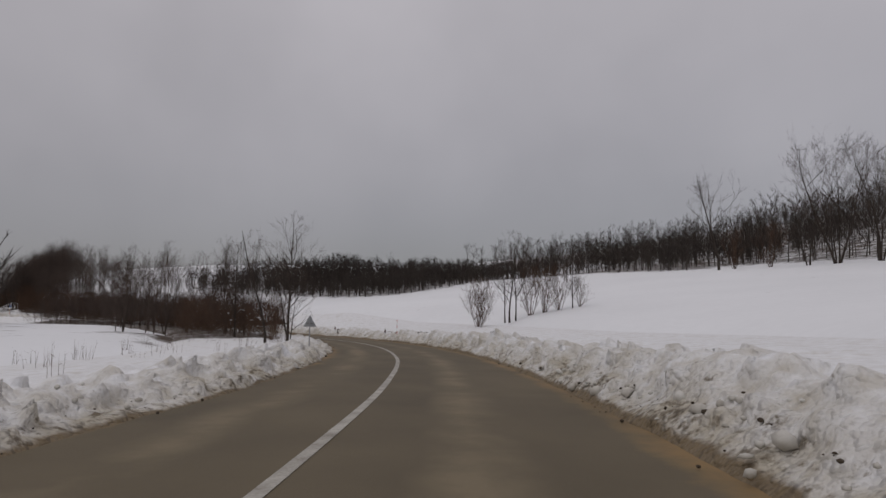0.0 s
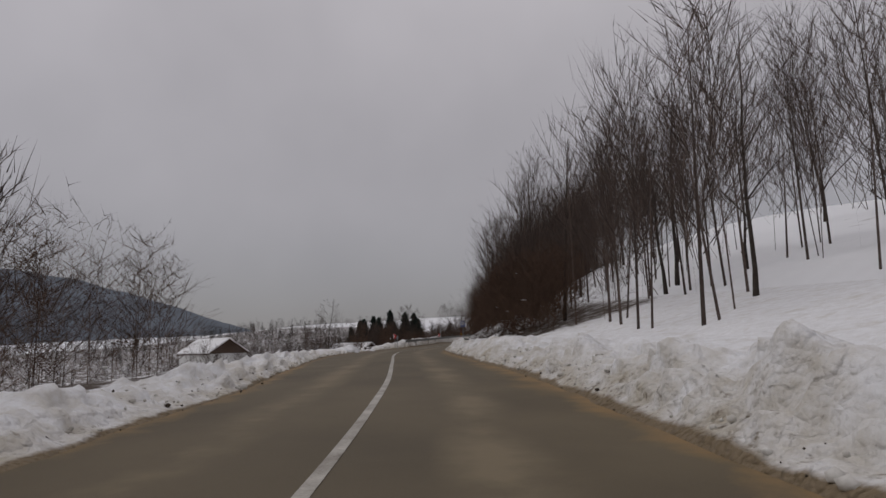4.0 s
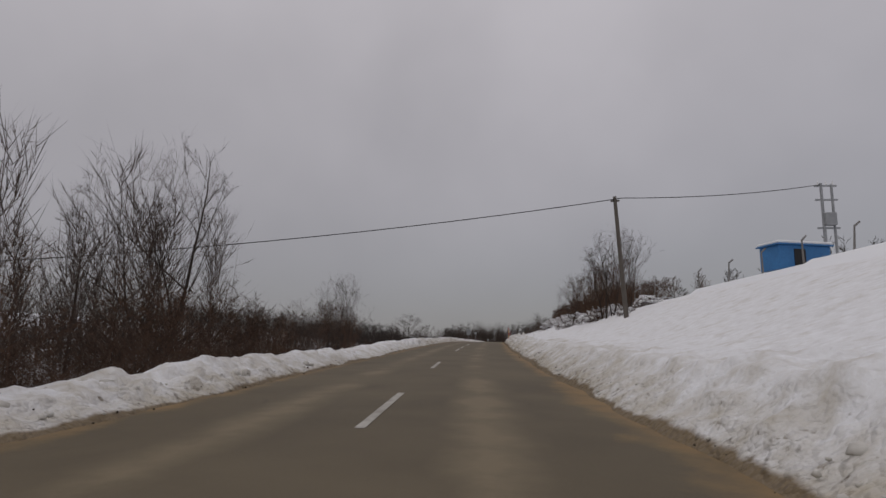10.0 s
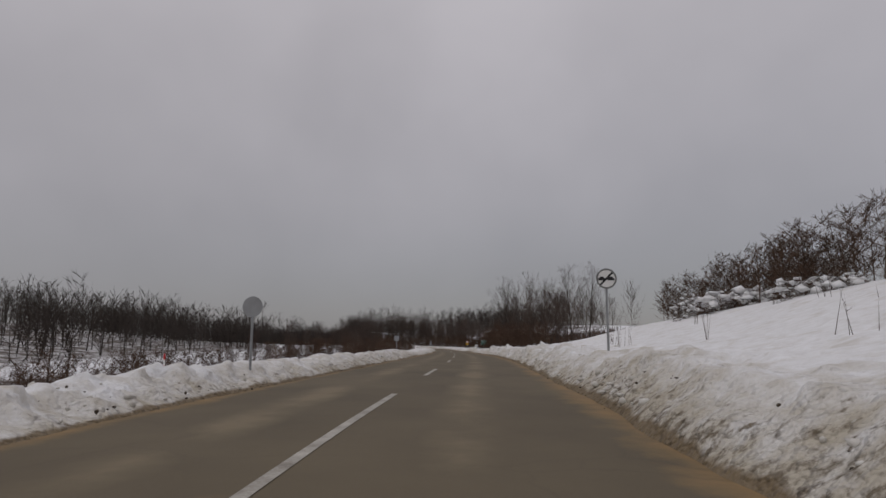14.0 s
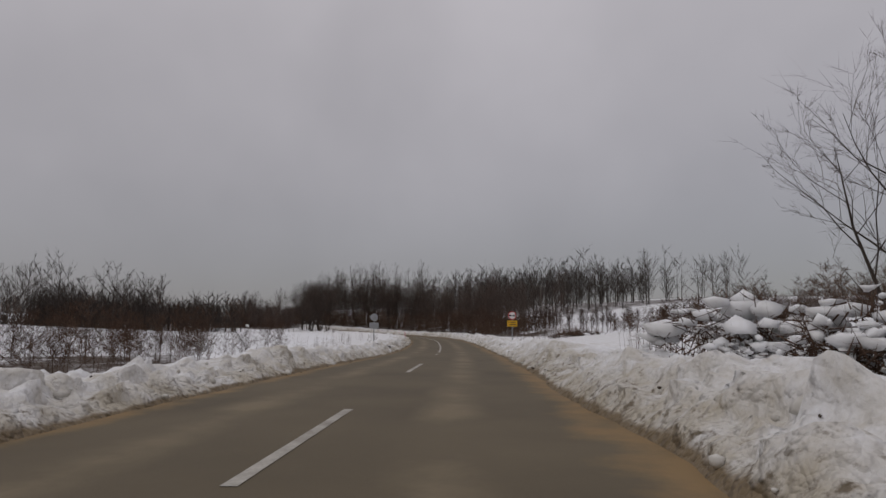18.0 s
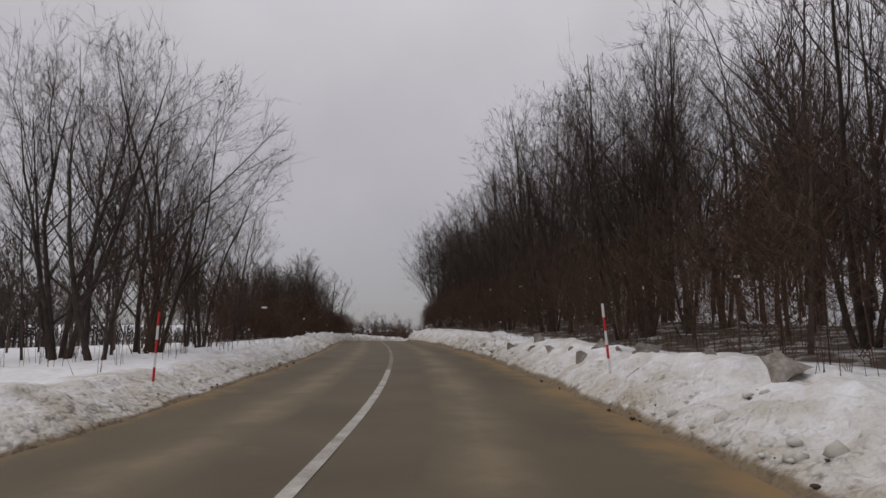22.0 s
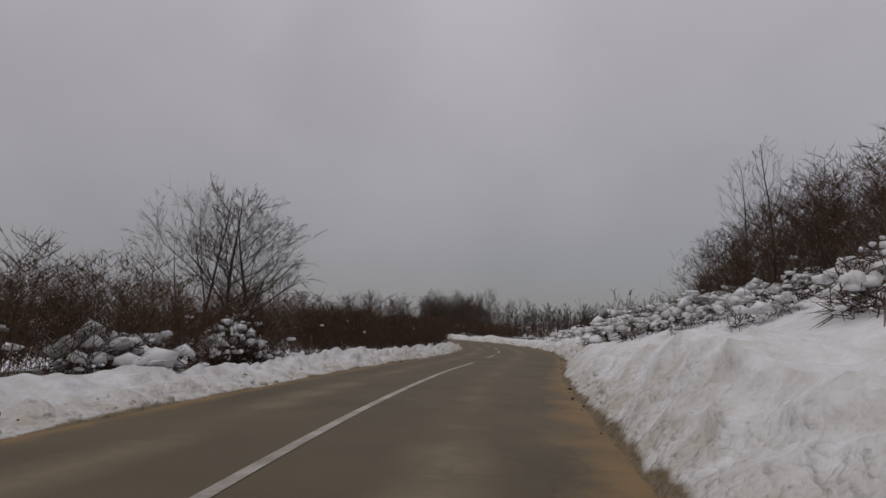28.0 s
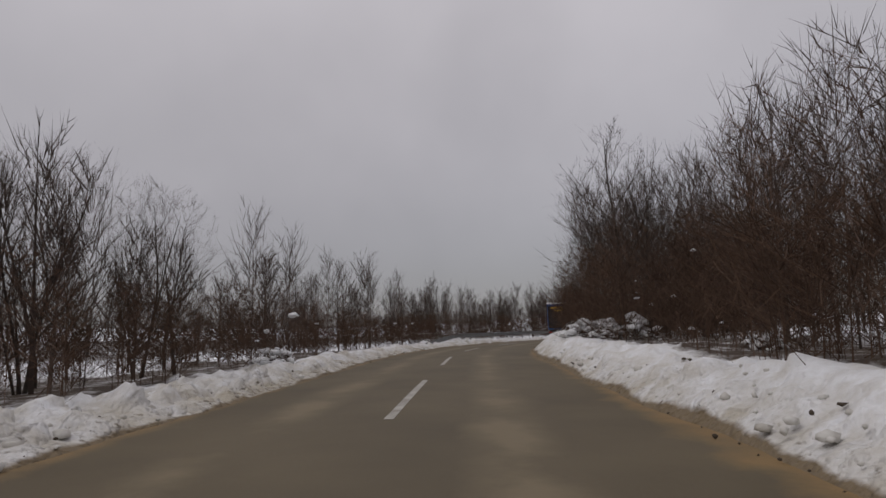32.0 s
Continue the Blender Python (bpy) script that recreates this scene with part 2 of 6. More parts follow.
SNOW_DIRTY = material("dirty_snow", (0.66, 0.65, 0.62), 0.8, tint=(0.33, 0.30, 0.25), scale=1.1, amount=0.8, fine=9, bump=0.8, relief=0.05, spec=0.2)
EARTH_PALE = material("frozen_earth", (0.15, 0.125, 0.10), 0.9, tint=(0.42, 0.40, 0.37), scale=5, amount=0.8, fine=18, bump=0.6, spec=0.15)
EARTH = material("earth_clod", (0.055, 0.042, 0.032), 0.9, tint=(0.10, 0.08, 0.06), scale=2, amount=0.7, fine=9, bump=0.7, spec=0.15)

# ---- the road's line ----
# >>> road
ROAD_STEP = 14.0
ROAD_X = [-1.42, -3.50, -6.56, -11.14, -17.48, -25.48, -34.79, -45.01, -56.05, -67.95, -80.45, -93.27, -106.11, -118.63, -130.55, -141.96, -152.87, -163.17, -172.71, -181.62, -189.96, -197.54, -204.30, -210.47, -216.56, -222.54, -228.37, -234.07, -239.74, -245.30, -250.68, -255.77, -260.48, -264.85, -269.21, -273.77, -278.54, -283.45, -288.45, -293.52, -298.66, -303.79, -308.91, -314.06, -319.43, -325.12, -331.09, -337.59, -345.21, -354.21, -364.36, -375.23, -386.45, -397.89, -409.39, -420.85, -431.89, -442.19, -451.54, -459.86, -467.18, -473.54, -478.99, -483.43, -486.80, -489.45, -492.34, -496.14, -501.17, -507.47, -514.85, -522.68, -530.48, -538.04, -545.26, -550.83, -554.23, -555.46, -554.49, -551.38, -546.19, -539.07, -530.17, -519.71, -507.95]
ROAD_Y = [-0.18, 13.66, 27.32, 40.54, 53.01, 64.49, 74.93, 84.50, 93.09, 100.46, 106.75, 112.38, 117.96, 124.22, 131.54, 139.66, 148.43, 157.91, 168.14, 178.94, 190.19, 201.95, 214.21, 226.78, 239.38, 252.04, 264.77, 277.56, 290.36, 303.20, 316.13, 329.17, 342.35, 355.65, 368.96, 382.20, 395.36, 408.47, 421.54, 434.59, 447.62, 460.64, 473.67, 486.69, 499.62, 512.41, 525.08, 537.47, 549.20, 559.92, 569.55, 578.38, 586.75, 594.81, 602.80, 610.85, 619.44, 628.92, 639.34, 650.59, 662.52, 674.98, 687.88, 701.15, 714.73, 728.48, 742.18, 755.65, 768.71, 781.20, 793.09, 804.70, 816.32, 828.11, 840.10, 852.93, 866.49, 880.42, 894.38, 908.01, 921.00, 933.03, 943.82, 953.11, 960.68]
ROAD_Z = [-1.20, -1.54, -1.85, -2.12, -2.36, -2.54, -2.64, -2.63, -2.49, -2.27, -2.05, -1.89, -1.79, -1.74, -1.71, -1.61, -1.37, -1.04, -0.66, -0.26, 0.18, 0.66, 1.10, 1.50, 1.91, 2.35, 2.82, 3.28, 3.71, 4.11, 4.45, 4.75, 4.95, 5.05, 5.09, 5.08, 5.03, 4.94, 4.84, 4.76, 4.71, 4.66, 4.57, 4.41, 4.29, 4.30, 4.40, 4.50, 4.59, 4.70, 4.89, 5.15, 5.42, 5.65, 5.79, 5.81, 5.74, 5.65, 5.56, 5.47, 5.40, 5.34, 5.31, 5.32, 5.32, 5.29, 5.27, 5.28, 5.35, 5.47, 5.59, 5.69, 5.75, 5.82, 5.90, 5.96, 6.00, 6.05, 6.10, 6.15, 6.20, 6.24, 6.29, 6.34, 6.39]
STATION = [0.0, 32.8, 65.0, 95.6, 126.1, 157.2, 189.2, 221.3, 253.6, 285.3, 316.5, 347.8, 379.1, 410.5, 441.5, 472.3, 503.3, 534.8, 566.6, 598.3, 629.6, 660.9, 692.1, 722.7, 753.1, 783.5, 814.5, 845.7, 877.0, 908.7, 939.6, 970.4, 1000.9, 1031.6, 1062.9, 1094.4, 1125.9, 1157.5, 1189.0]
# <<< road
_k = np.arange(len(ROAD_X)) * ROAD_STEP


def smooth_line(v, x):
    """A Catmull-Rom curve through evenly spaced values, drawn out straight past both ends."""
    v = np.array(v)
    g = np.gradient(v)
    u = np.asarray(x, float) / ROAD_STEP
    uc = np.clip(u, 0, len(v) - 1.000001)
    i = uc.astype(int)
    f = uc - i
    r = v[i] * (2 * f**3 - 3 * f**2 + 1) + g[i] * (f**3 - 2 * f**2 + f) + v[i + 1] * (3 * f**2 - 2 * f**3) + g[i + 1] * (f**3 - f**2)
    return r + np.where(u < 0, u * g[0], 0) + np.where(u > len(v) - 1, (u - len(v) + 1) * g[-1], 0)


ROAD_END = _k[-1]


def road_at(s):
    """Centre line at s metres: x, y, z and the heading's cosine and sine (direction of travel)."""
    s = np.asarray(s, float)
    x, y, z = (smooth_line(a, s) for a in (ROAD_X, ROAD_Y, ROAD_Z))
    dx, dy = smooth_line(ROAD_X, s + 0.5) - smooth_line(ROAD_X, s - 0.5), smooth_line(ROAD_Y, s + 0.5) - smooth_line(ROAD_Y, s - 0.5)
    n = np.hypot(dx, dy)
    return x, y, z, dx / n, dy / n


def sd(s, d):
    """World x, y and the road's z at s metres along the road and d metres to the right of its centre line."""
    x, y, z, c, n = road_at(s)
    return x + n * d, y - c * d, z


def heading(s):
    """The angle about z that turns +y into the direction of travel at s."""
    _, _, _, c, n = road_at(s)
    return math.atan2(-c, n)


def sta(n):
    """Metres along the road at station n (stations lie about 31 m apart)."""
    return float(np.interp(n, np.arange(len(STATION)), STATION)) if n >= 0 else n * 31.0


# ---- lie of the land: heights over the road at some distances from its centre line ----
REACH = np.array([5.5, 8, 12, 20, 35, 60, 110, 200, 400])
RIGHT = {
    -3: (.6, .8, 1.0, 1.8, 3.8, 7, 14, 38, 90), 1: (.6, .8, 1.0, 1.8, 3.8, 7, 14, 38, 90), 2.2: (.6, .9, 1.5, 2.8, 4.8, 7.4, 14, 36, 86),
    2.75: (.6, .8, 2.4, 4.5, 6.6, 9.2, 15, 34, 78), 3.2: (.5, .6, 2.0, 3.5, 5.3, 8.2, 14, 31, 70), 4: (.55, .65, 1.6, 2.4, 3.8, 6.4, 11.5, 25, 54), 4.7: (.6, 1.2, 2.2, 4, 6, 8, 14, 26, 50),
    6: (.5, 1.0, 3.0, 7.5, 12, 15, 18, 24, 32), 7: (.6, 1.8, 4.5, 9, 14, 18, 24, 30, 36), 8.7: (.5, 1.4, 3.5, 7, 11, 15, 20, 26, 34),
    9.3: (.6, 1.5, 3.3, 6.0, 8.5, 10, 12, 15, 22), 11: (.6, 1.5, 3.2, 5.4, 7.5, 9, 11, 14, 22), 12: (.7, 1.2, 2.6, 4.4, 6, 7.5, 9, 12, 20),
    14: (.7, 1.4, 3.0, 5.0, 6.5, 8, 9, 11, 18), 15.4: (.7, 1.2, 2.2, 3.6, 4.4, 5, 6, 8, 14), 16.4: (.5, .3, .5, 1.0, 1.5, 2, 4, 7, 14),
    17.6: (.5, .3, .5, .9, 1.5, 2, 3, 6, 14), 18: (.6, .7, .8, 1.0, 1.5, 2, 3, 6, 14), 19.2: (.6, .9, 1.5, 2.4, 3.0, 3.4, 4.5, 7, 14), 20.3: (.6, .7, .8, 1.0, 1.6, 3, 6, 10, 16),
    22: (.5, .5, .8, 1.6, 3.6, 7, 11, 15, 20), 23.5: (.7, 1.0, 1.6, 2.6, 5, 8, 11, 15, 20), 24.3: (.8, 1.4, 2.4, 4, 6, 8, 10, 13, 18),
    25: (.9, 2.2, 4.2, 6.8, 8, 9, 10, 12, 18), 26: (1.0, 2.2, 4.2, 6.4, 7, 8, 9, 11, 18), 27.3: (.8, 1.6, 3.0, 4.4, 5, 5.4, 6, 9, 16),
    28.7: (.8, 1.7, 3.2, 4.4, 4.8, 5, 5.6, 8, 16), 29.3: (.9, 1.6, 2.1, 2.3, 2.5, 3.8, 8, 15, 24), 29.65: (.7, 1.0, 1.3, 1.4, 1.8, 3.5, 8, 15, 24), 30: (.6, .6, .6, .6, 1.2, 3, 8, 15, 24), 31.5: (.6, .6, .5, .5, 1, 2.4, 6, 12, 20),
    38: (.6, .6, .5, .4, .6, 1, 2, 5, 14),
}
LEFT = {
    -3: (0.27, .2, 0, -.4, -.6, 0, 3, 8, 20), 1: (0.27, .2, 0, -.3, -.5, 0, 3, 8, 20), 2: (0.34, .5, .7, 1, 1.5, 2, 3.5, 6, 14),
    3: (0.41, .6, .8, 1, 1.2, 1.2, 1.5, 3, 8), 4.2: (0.34, .3, 0, -.6, -2, -5, -10, -14, -14), 5.2: (0.19, -.1, -.8, -2.6, -6, -11, -20, -32, -36),
    6.3: (0.27, -.2, -.9, -2.8, -6.3, -11.5, -20, -31.5, -35), 6.7: (0.72, 0, -1.2, -3.4, -7, -12.5, -21, -31, -35), 8: (0.72, -.1, -1.4, -4, -8, -14, -22, -30, -34), 9.2: (0.3, -.2, -1.2, -2.4, -4, -6, -8, -10, -8), 10.7: (0.38, -.4, -1.6, -3.0, -4.6, -6, -8, -8, -2), 12.6: (.42, -.6, -1.9, -3.4, -5.2, -6.6, -7, -4, 5),
    14.8: (0.40, -.4, -1.6, -3.0, -4.8, -5.5, -4, 2, 12), 16: (0.40, -.1, -.6, -1.0, -1.4, -1, 3, 12, 26), 18: (0.42, 0, -.5, -.8, -.8, 0, 6, 18, 34), 19.3: (0.42, .2, -.1, -.3, -.5, 0, 5, 15, 26),
    21: (0.34, .5, .5, .4, .6, 3, 8, 14, 18), 22.5: (0.34, .4, .3, .2, 0, 0, 1, 5, 12), 24.5: (0.7, .6, .3, 0, -.5, -1, -1, 2, 10),
    25.5: (0.9, .8, .5, 0, -1, -2, -2, 0, 8), 27.3: (0.24, .15, -.1, -.3, -.3, 0, 1, 3, 10), 38: (0.24, .15, -.1, -.2, -.2, 0, 1, 3, 10),
}
# distance from the centre line to the foot of the snow
RIGHT_EDGE = {-3: 3.7, 2: 3.75, 3.2: 3.62, 4: 3.8, 5.6: 3.55, 6.3: 3.4, 6.55: 4.1, 7.0: 4.3, 7.2: 5.0, 7.4: 4.6, 7.55: 3.9, 7.8: 3.3, 8.2: 3.7, 9.3: 3.7, 10: 3.9, 13: 4.2, 17: 3.9, 20: 3.8, 24: 3.75, 25.3: 3.55, 28: 3.4, 29: 4.0, 30.5: 3.9, 38: 3.9}
LEFT_EDGE = {-3: 2.9, 1: 2.9, 3.4: 3.1, 4.5: 3.4, 5.3: 4.6, 5.8: 4.7, 6.2: 4.8, 6.5: 4.3, 7.5: 4.15, 8: 4.1, 9.2: 4.2, 9.6: 3.7, 13: 3.7, 16: 3.5, 20: 3.1, 22: 3.3, 24: 3.9, 25.2: 3.9, 25.5: 3.4, 27: 3.4, 29: 3.1, 31: 3.3, 38: 3.5}


def edge_at(s, side):
    t_ = RIGHT_EDGE if side > 0 else LEFT_EDGE
    return np.interp(s, [sta(k_) for k_ in t_], list(t_.values()))


def side_heights(table):
    st = np.array([sta(k_) for k_ in table])
    hv = np.array(list(table.values()), float)
    return lambda s: np.stack([np.interp(s, st, hv[:, j]) for j in range(len(REACH))], -1)


right_h, left_h = side_heights(RIGHT), side_heights(LEFT)


def lattice(ix, iy, seed):
    a = np.sin(ix * 127.1 + iy * 311.7 + seed * 74.7) * 43758.5453
    return (a - np.floor(a)) * 2 - 1


def rough(x, y, size, seed=0, octaves=3):
    """Smooth random relief between -1 and 1, with bumps of about this size."""
    out, amp, tot = 0, 1.0, 0
    for o in range(octaves):
        u, v = np.asarray(x) / size, np.asarray(y) / size
        ix, iy = np.floor(u), np.floor(v)
        fx, fy = u - ix, v - iy
        fx, fy = fx * fx * (3 - 2 * fx), fy * fy * (3 - 2 * fy)
        a, b = lattice(ix, iy, seed + o), lattice(ix + 1, iy, seed + o)
        c, d = lattice(ix, iy + 1, seed + o), lattice(ix + 1, iy + 1, seed + o)
        out = out + amp * ((a * (1 - fx) + b * fx) * (1 - fy) + (c * (1 - fx) + d * fx) * fy)
        tot, amp, size = tot + amp, amp * 0.5, size * 0.5
    return out / tot


_gs = np.arange(-60, ROAD_END + 60, 7.0)
_gx, _gy, _gz, _gc, _gn = road_at(_gs)
_gr, _gl = right_h(_gs), left_h(_gs)


def land(x, y):
    """The height of the open land at x, y, and the distance to the road's centre line (right is positive)."""
    x, y = np.atleast_1d(np.asarray(x, float)), np.atleast_1d(np.asarray(y, float))
    zo, do, so, ro = (np.empty(len(x)) for _ in range(4))
    for a in range(0, len(x), 6000):
        px, py = x[a:a + 6000, None], y[a:a + 6000, None]
        dx, dy = px - _gx, py - _gy
        al = dx * _gc + dy * _gn
        lat = dx * _gn - dy * _gc
        over = np.maximum(np.abs(al) - 3.5, 0)
        dist = np.hypot(lat, over)
        dmin = dist.min(1, keepdims=True)
        w = np.exp(-(dist - dmin) / (0.6 + 0.12 * dmin))
        t = np.clip(np.interp(dist, REACH, np.arange(len(REACH))), 0, len(REACH) - 1.0001)
        i = t.astype(int)
        f = t - i
        k = np.arange(len(_gs))[None]
        hr = _gr[k, i] * (1 - f) + _gr[k, i + 1] * f
        hl = _gl[k, i] * (1 - f) + _gl[k, i + 1] * f
        z = _gz + np.where(lat > 0, hr, hl)
        zo[a:a + 6000] = (w * z).sum(1) / w.sum(1)
        j = dist.argmin(1)
        r_ = np.arange(len(j))
        do[a:a + 6000] = np.where(lat[r_, j] > 0, dmin[:, 0], -dmin[:, 0])
        so[a:a + 6000] = _gs[j] + np.clip(al[r_, j], -3.5, 3.5)
        ro[a:a + 6000] = _gz[j]
    far = np.clip((np.abs(do) - 15) / 60, 0, 1)
    zo += far * (rough(x, y, 70, 5) * 1.8) + np.clip((np.abs(do) - 150) / 300, 0, 1) * rough(x, y, 420, 9) * 16
    return zo, do, so, ro


def link_mesh(name, verts, faces, mat, parent=None, smooth=True, attrs=None):
    """A mesh object from arrays: verts n x 3, faces m x 3 or m x 4."""
    me = bpy.data.meshes.new(name)
    verts, faces = np.asarray(verts, np.float32), np.asarray(faces, np.int32)
    me.vertices.add(len(verts))
    me.vertices.foreach_set("co", verts.ravel())
    me.loops.add(faces.size)
    me.loops.foreach_set("vertex_index", faces.ravel())
    me.polygons.add(len(faces))
    me.polygons.foreach_set("loop_start", np.arange(0, faces.size, faces.shape[1], dtype=np.int32))
    if smooth:
        me.polygons.foreach_set("use_smooth", np.ones(len(faces), bool))
    for key, val in (attrs or {}).items():
        me.attributes.new(key, "FLOAT", "POINT").data.foreach_set("value", np.asarray(val, np.float32))
    me.materials.append(mat)
    me.update(calc_edges=True)
    ob = new(name, me)
    if parent:
        ob.parent = parent
    return ob


def grid_faces(rows_, cols):
    i = np.arange(rows_ - 1)[:, None] * cols + np.arange(cols - 1)[None]
    return np.stack([i, i + 1, i + cols + 1, i + cols], -1).reshape(-1, 4)


# ---- where the woods and thickets grow: stations, distances from the road (right is positive), number, height ----
FAR_WOODS = [
    (-1.5, 1.4, 82, 190, 560, 12), (1.4, 2.6, 92, 250, 760, 11), (2.4, 3.6, 78, 150, 620, 6.5), (2.4, 4.6, 130, 250, 420, 8.0), (3.4, 4.6, 38, 100, 1150, 4.4), (4.5, 5.2, 30, 90, 460, 5.2),
    (1.4, 3.2, -26, -70, 130, 8), (-1, 1.4, -45, -110, 160, 10), (4.0, 5.0, -30, -60, 40, 9), (9, 12, -50, -150, 300, 9), (12, 16, -34, -150, 620, 7),
    (15.6, 20, -48, -150, 640, 9), (21.8, 24.2, 34, 90, 380, 10), (19.0, 20.6, -50, -110, 300, 7), (22.2, 24.4, -27, -62, 560, 6.0), (21, 25.5, -40, -110, 300, 9), (25.5, 28, -45, -150, 420, 5),
    (27.6, 31, 40, 130, 700, 4.5), (28, 38, -35, -110, 420, 5.5), (31, 38, 30, 90, 420, 7), (16, 20.6, 45, 110, 420, 3.6), (11, 15.5, 34, 80, 200, 4), (6.5, 14, -150, -420, 1000, 7.5),
]
THICKETS = [
    (1.5, 3.3, -5.6, -16, 440, 3.1), (3.3, 4.6, -5.5, -16, 300, 3.8), (4.9, 6.4, 6.2, 13, 420, 4.6), (6.4, 7.6, 9.6, 16, 360, 4.4), (7.4, 9.0, 5.4, 14, 420, 4.4), (6.6, 9, -6.7, -24, 320, 3.0), (8.7, 11.1, -6.3, -19, 500, 3.0),
    (11.9, 15.4, 13, 22, 480, 2.6), (16.5, 17.8, 5.9, 16, 340, 3.6), (17.1, 17.8, 5.0, 8, 90, 1.5), (17.8, 20.4, 20, 42, 420, 2.6), (10.9, 16.2, -13, -34, 560, 2.4), (16.0, 19.3, -9, -26, 480, 2.5), (20.4, 21.2, 6.3, 19, 180, 2.4), (21.0, 24.4, 6.3, 17, 760, 4.0),
    (23.35, 25.0, -5.9, -15, 560, 3.0), (24.4, 26.3, 6.2, 17, 420, 3.4), (24.9, 25.5, -5.9, -15, 130, 3.4), (26.6, 27.4, -9, -26, 120, 3.6), (26.3, 27.7, 9, 19, 260, 3.4), (25.6, 27.2, -9, -22, 420, 1.9), (27.2, 29, -5.3, -17, 800, 2.4), (29, 31.2, -5.0, -17, 900, 2.7), (31.2, 35.5, -5.2, -17, 980, 2.5), (27.7, 29.0, 9.5, 20, 420, 3.0), (28.9, 29.6, 11, 22, 160, 2.0),
    (29.6, 31.2, 17, 38, 560, 3.0), (30.9, 32.3, 5.6, 19, 460, 2.5), (32.2, 36, 5.4, 19, 800, 3.6),
]
# taller woods near the road, too thick to count: stations, distances, number, height
DENSE_WOODS = [
    (4.5, 6.3, 7.5, 22, 110, 9.5), (6.2, 7.6, 9.8, 20, 230, 10.0), (7.3, 9.0, 8.0, 22, 140, 8.5), (8.7, 11.0, -9, -26, 130, 8.0), (16.5, 17.6, 9, 22, 40, 8.5), (21.5, 24.2, 9.5, 30, 190, 9.0), (20.5, 21.4, 11, 26, 60, 3.2),
    (23.6, 24.6, -8, -18, 70, 5.5), (21.2, 22.8, 7.6, 20, 120, 6.6), (24.2, 25.1, -7.5, -17, 34, 7.5), (24.2, 25.1, 7.2, 19, 34, 10.0), (25.1, 26.4, 7.4, 17, 90, 4.6), (26.6, 27.4, -11, -28, 30, 5.5), (32.4, 35.5, 7, 20, 230, 8.5), (32.2, 35.5, -7.5, -20, 170, 6.0), (16.2, 19.4, -11, -28, 46, 4.2), (26.4, 27.9, 11, 20, 30, 5.5), (1.7, 3.5, -7, -18, 90, 3.6), (3.4, 4.4, -7, -14, 60, 4.8), (6.75, 7.5, -8, -18, 26, 4.0),
    (6.4, 9.0, -14, -40, 90, 6.5), (28.9, 30.2, -10, -20, 16, 4.2), (22.6, 23.4, -9, -20, 36, 6.0),
]


def overgrown(s, d):
    """How densely thicket covers the ground at s, d: 0 to 1."""
    g_ = np.zeros(np.broadcast(s, d).shape)
    for t0, t1, d0, d1, n_, h_ in THICKETS:
        lo, hi = min(d0, d1), max(d0, d1)
        g_ = np.maximum(g_, np.clip(np.minimum(s - sta(t0), sta(t1) - s) / 3 + 0.5, 0, 1) * np.clip(np.minimum(d - lo, hi - d) / 1.0 + 0.25, 0, 1))
    for t0, t1, d0, d1, n_, h_ in FAR_WOODS:
        lo, hi = min(d0, d1), max(d0, d1)
        g_ = np.maximum(g_, 0.8 * np.clip(np.minimum(s - sta(t0), sta(t1) - s) / 10 + 0.5, 0, 1) * np.clip(np.minimum(d - lo, hi - d) / 8 + 0.5, 0, 1))
    return g_


# one sheet of snow-covered land, out to the horizon
def axis(lo, hi, step):
    core = np.arange(lo, hi + step, step)
    grow_ = np.cumsum(step * 1.22 ** np.arange(1, 26))
    return np.concatenate([lo - grow_[::-1], core, core[-1] + grow_])


gx, gy = axis(min(ROAD_X) - 160, max(ROAD_X) + 190, 6.0), axis(min(ROAD_Y) - 60, max(ROAD_Y) + 120, 6.0)
mx, my = np.meshgrid(gx, gy)
mx, my = mx.ravel(), my.ravel()
mz, md, ms, mr = land(mx, my)
under = np.clip((15.0 - np.abs(md)) / 5, 0, 1)
mz = mz * (1 - under) + (np.minimum(mr, mz) - 1.2) * under
litter = overgrown(ms, md) * 0.85 + 0.15 * np.maximum(rough(mx, my, 30, 21), 0) * np.clip((np.abs(md) - 30) / 40, 0, 1)
ground = link_mesh("ground", np.stack([mx, my, mz], 1), grid_faces(len(gy), len(gx)), GROUND, attrs={"litter": litter})
tagged(ground, "open rolling land under a cover of snow", "ground", kind="structure")

# road
rs = np.arange(-55, ROAD_END + 50, 2.0)
rd = np.array([-7.0, -5.0, -4.4, -3.9, -3.5, -3.1, -2.7, -2.2, -1.6, -0.8, 0.0, 0.8, 1.6, 2.2, 2.8, 3.2, 3.6, 4.0, 4.5, 7.0])
S2, D2 = np.meshgrid(rs, rd, indexing="ij")
X2, Y2, Z2 = sd(S2, D2)
Z2 = Z2 - 0.012 * np.abs(D2) - 0.05 * np.clip(np.abs(D2) - 4.2, 0, 3)
foot = np.where(D2 > 0, edge_at(S2, 1), edge_at(S2, -1))
muddy = np.clip(0.95 + 0.7 * rough(S2, D2 * 0, 40, 77) + 0.35 * rough(S2, D2 * 0, 7, 79), 0.25, 2)
dirt = np.clip(1 - (foot - np.abs(D2)) / np.where(D2 > 0, 0.9, 0.45) / muddy, 0, 1)
track = np.exp(-((D2 - 1.7) / 0.45) ** 2) + np.exp(-((D2 + 1.7) / 0.45) ** 2)
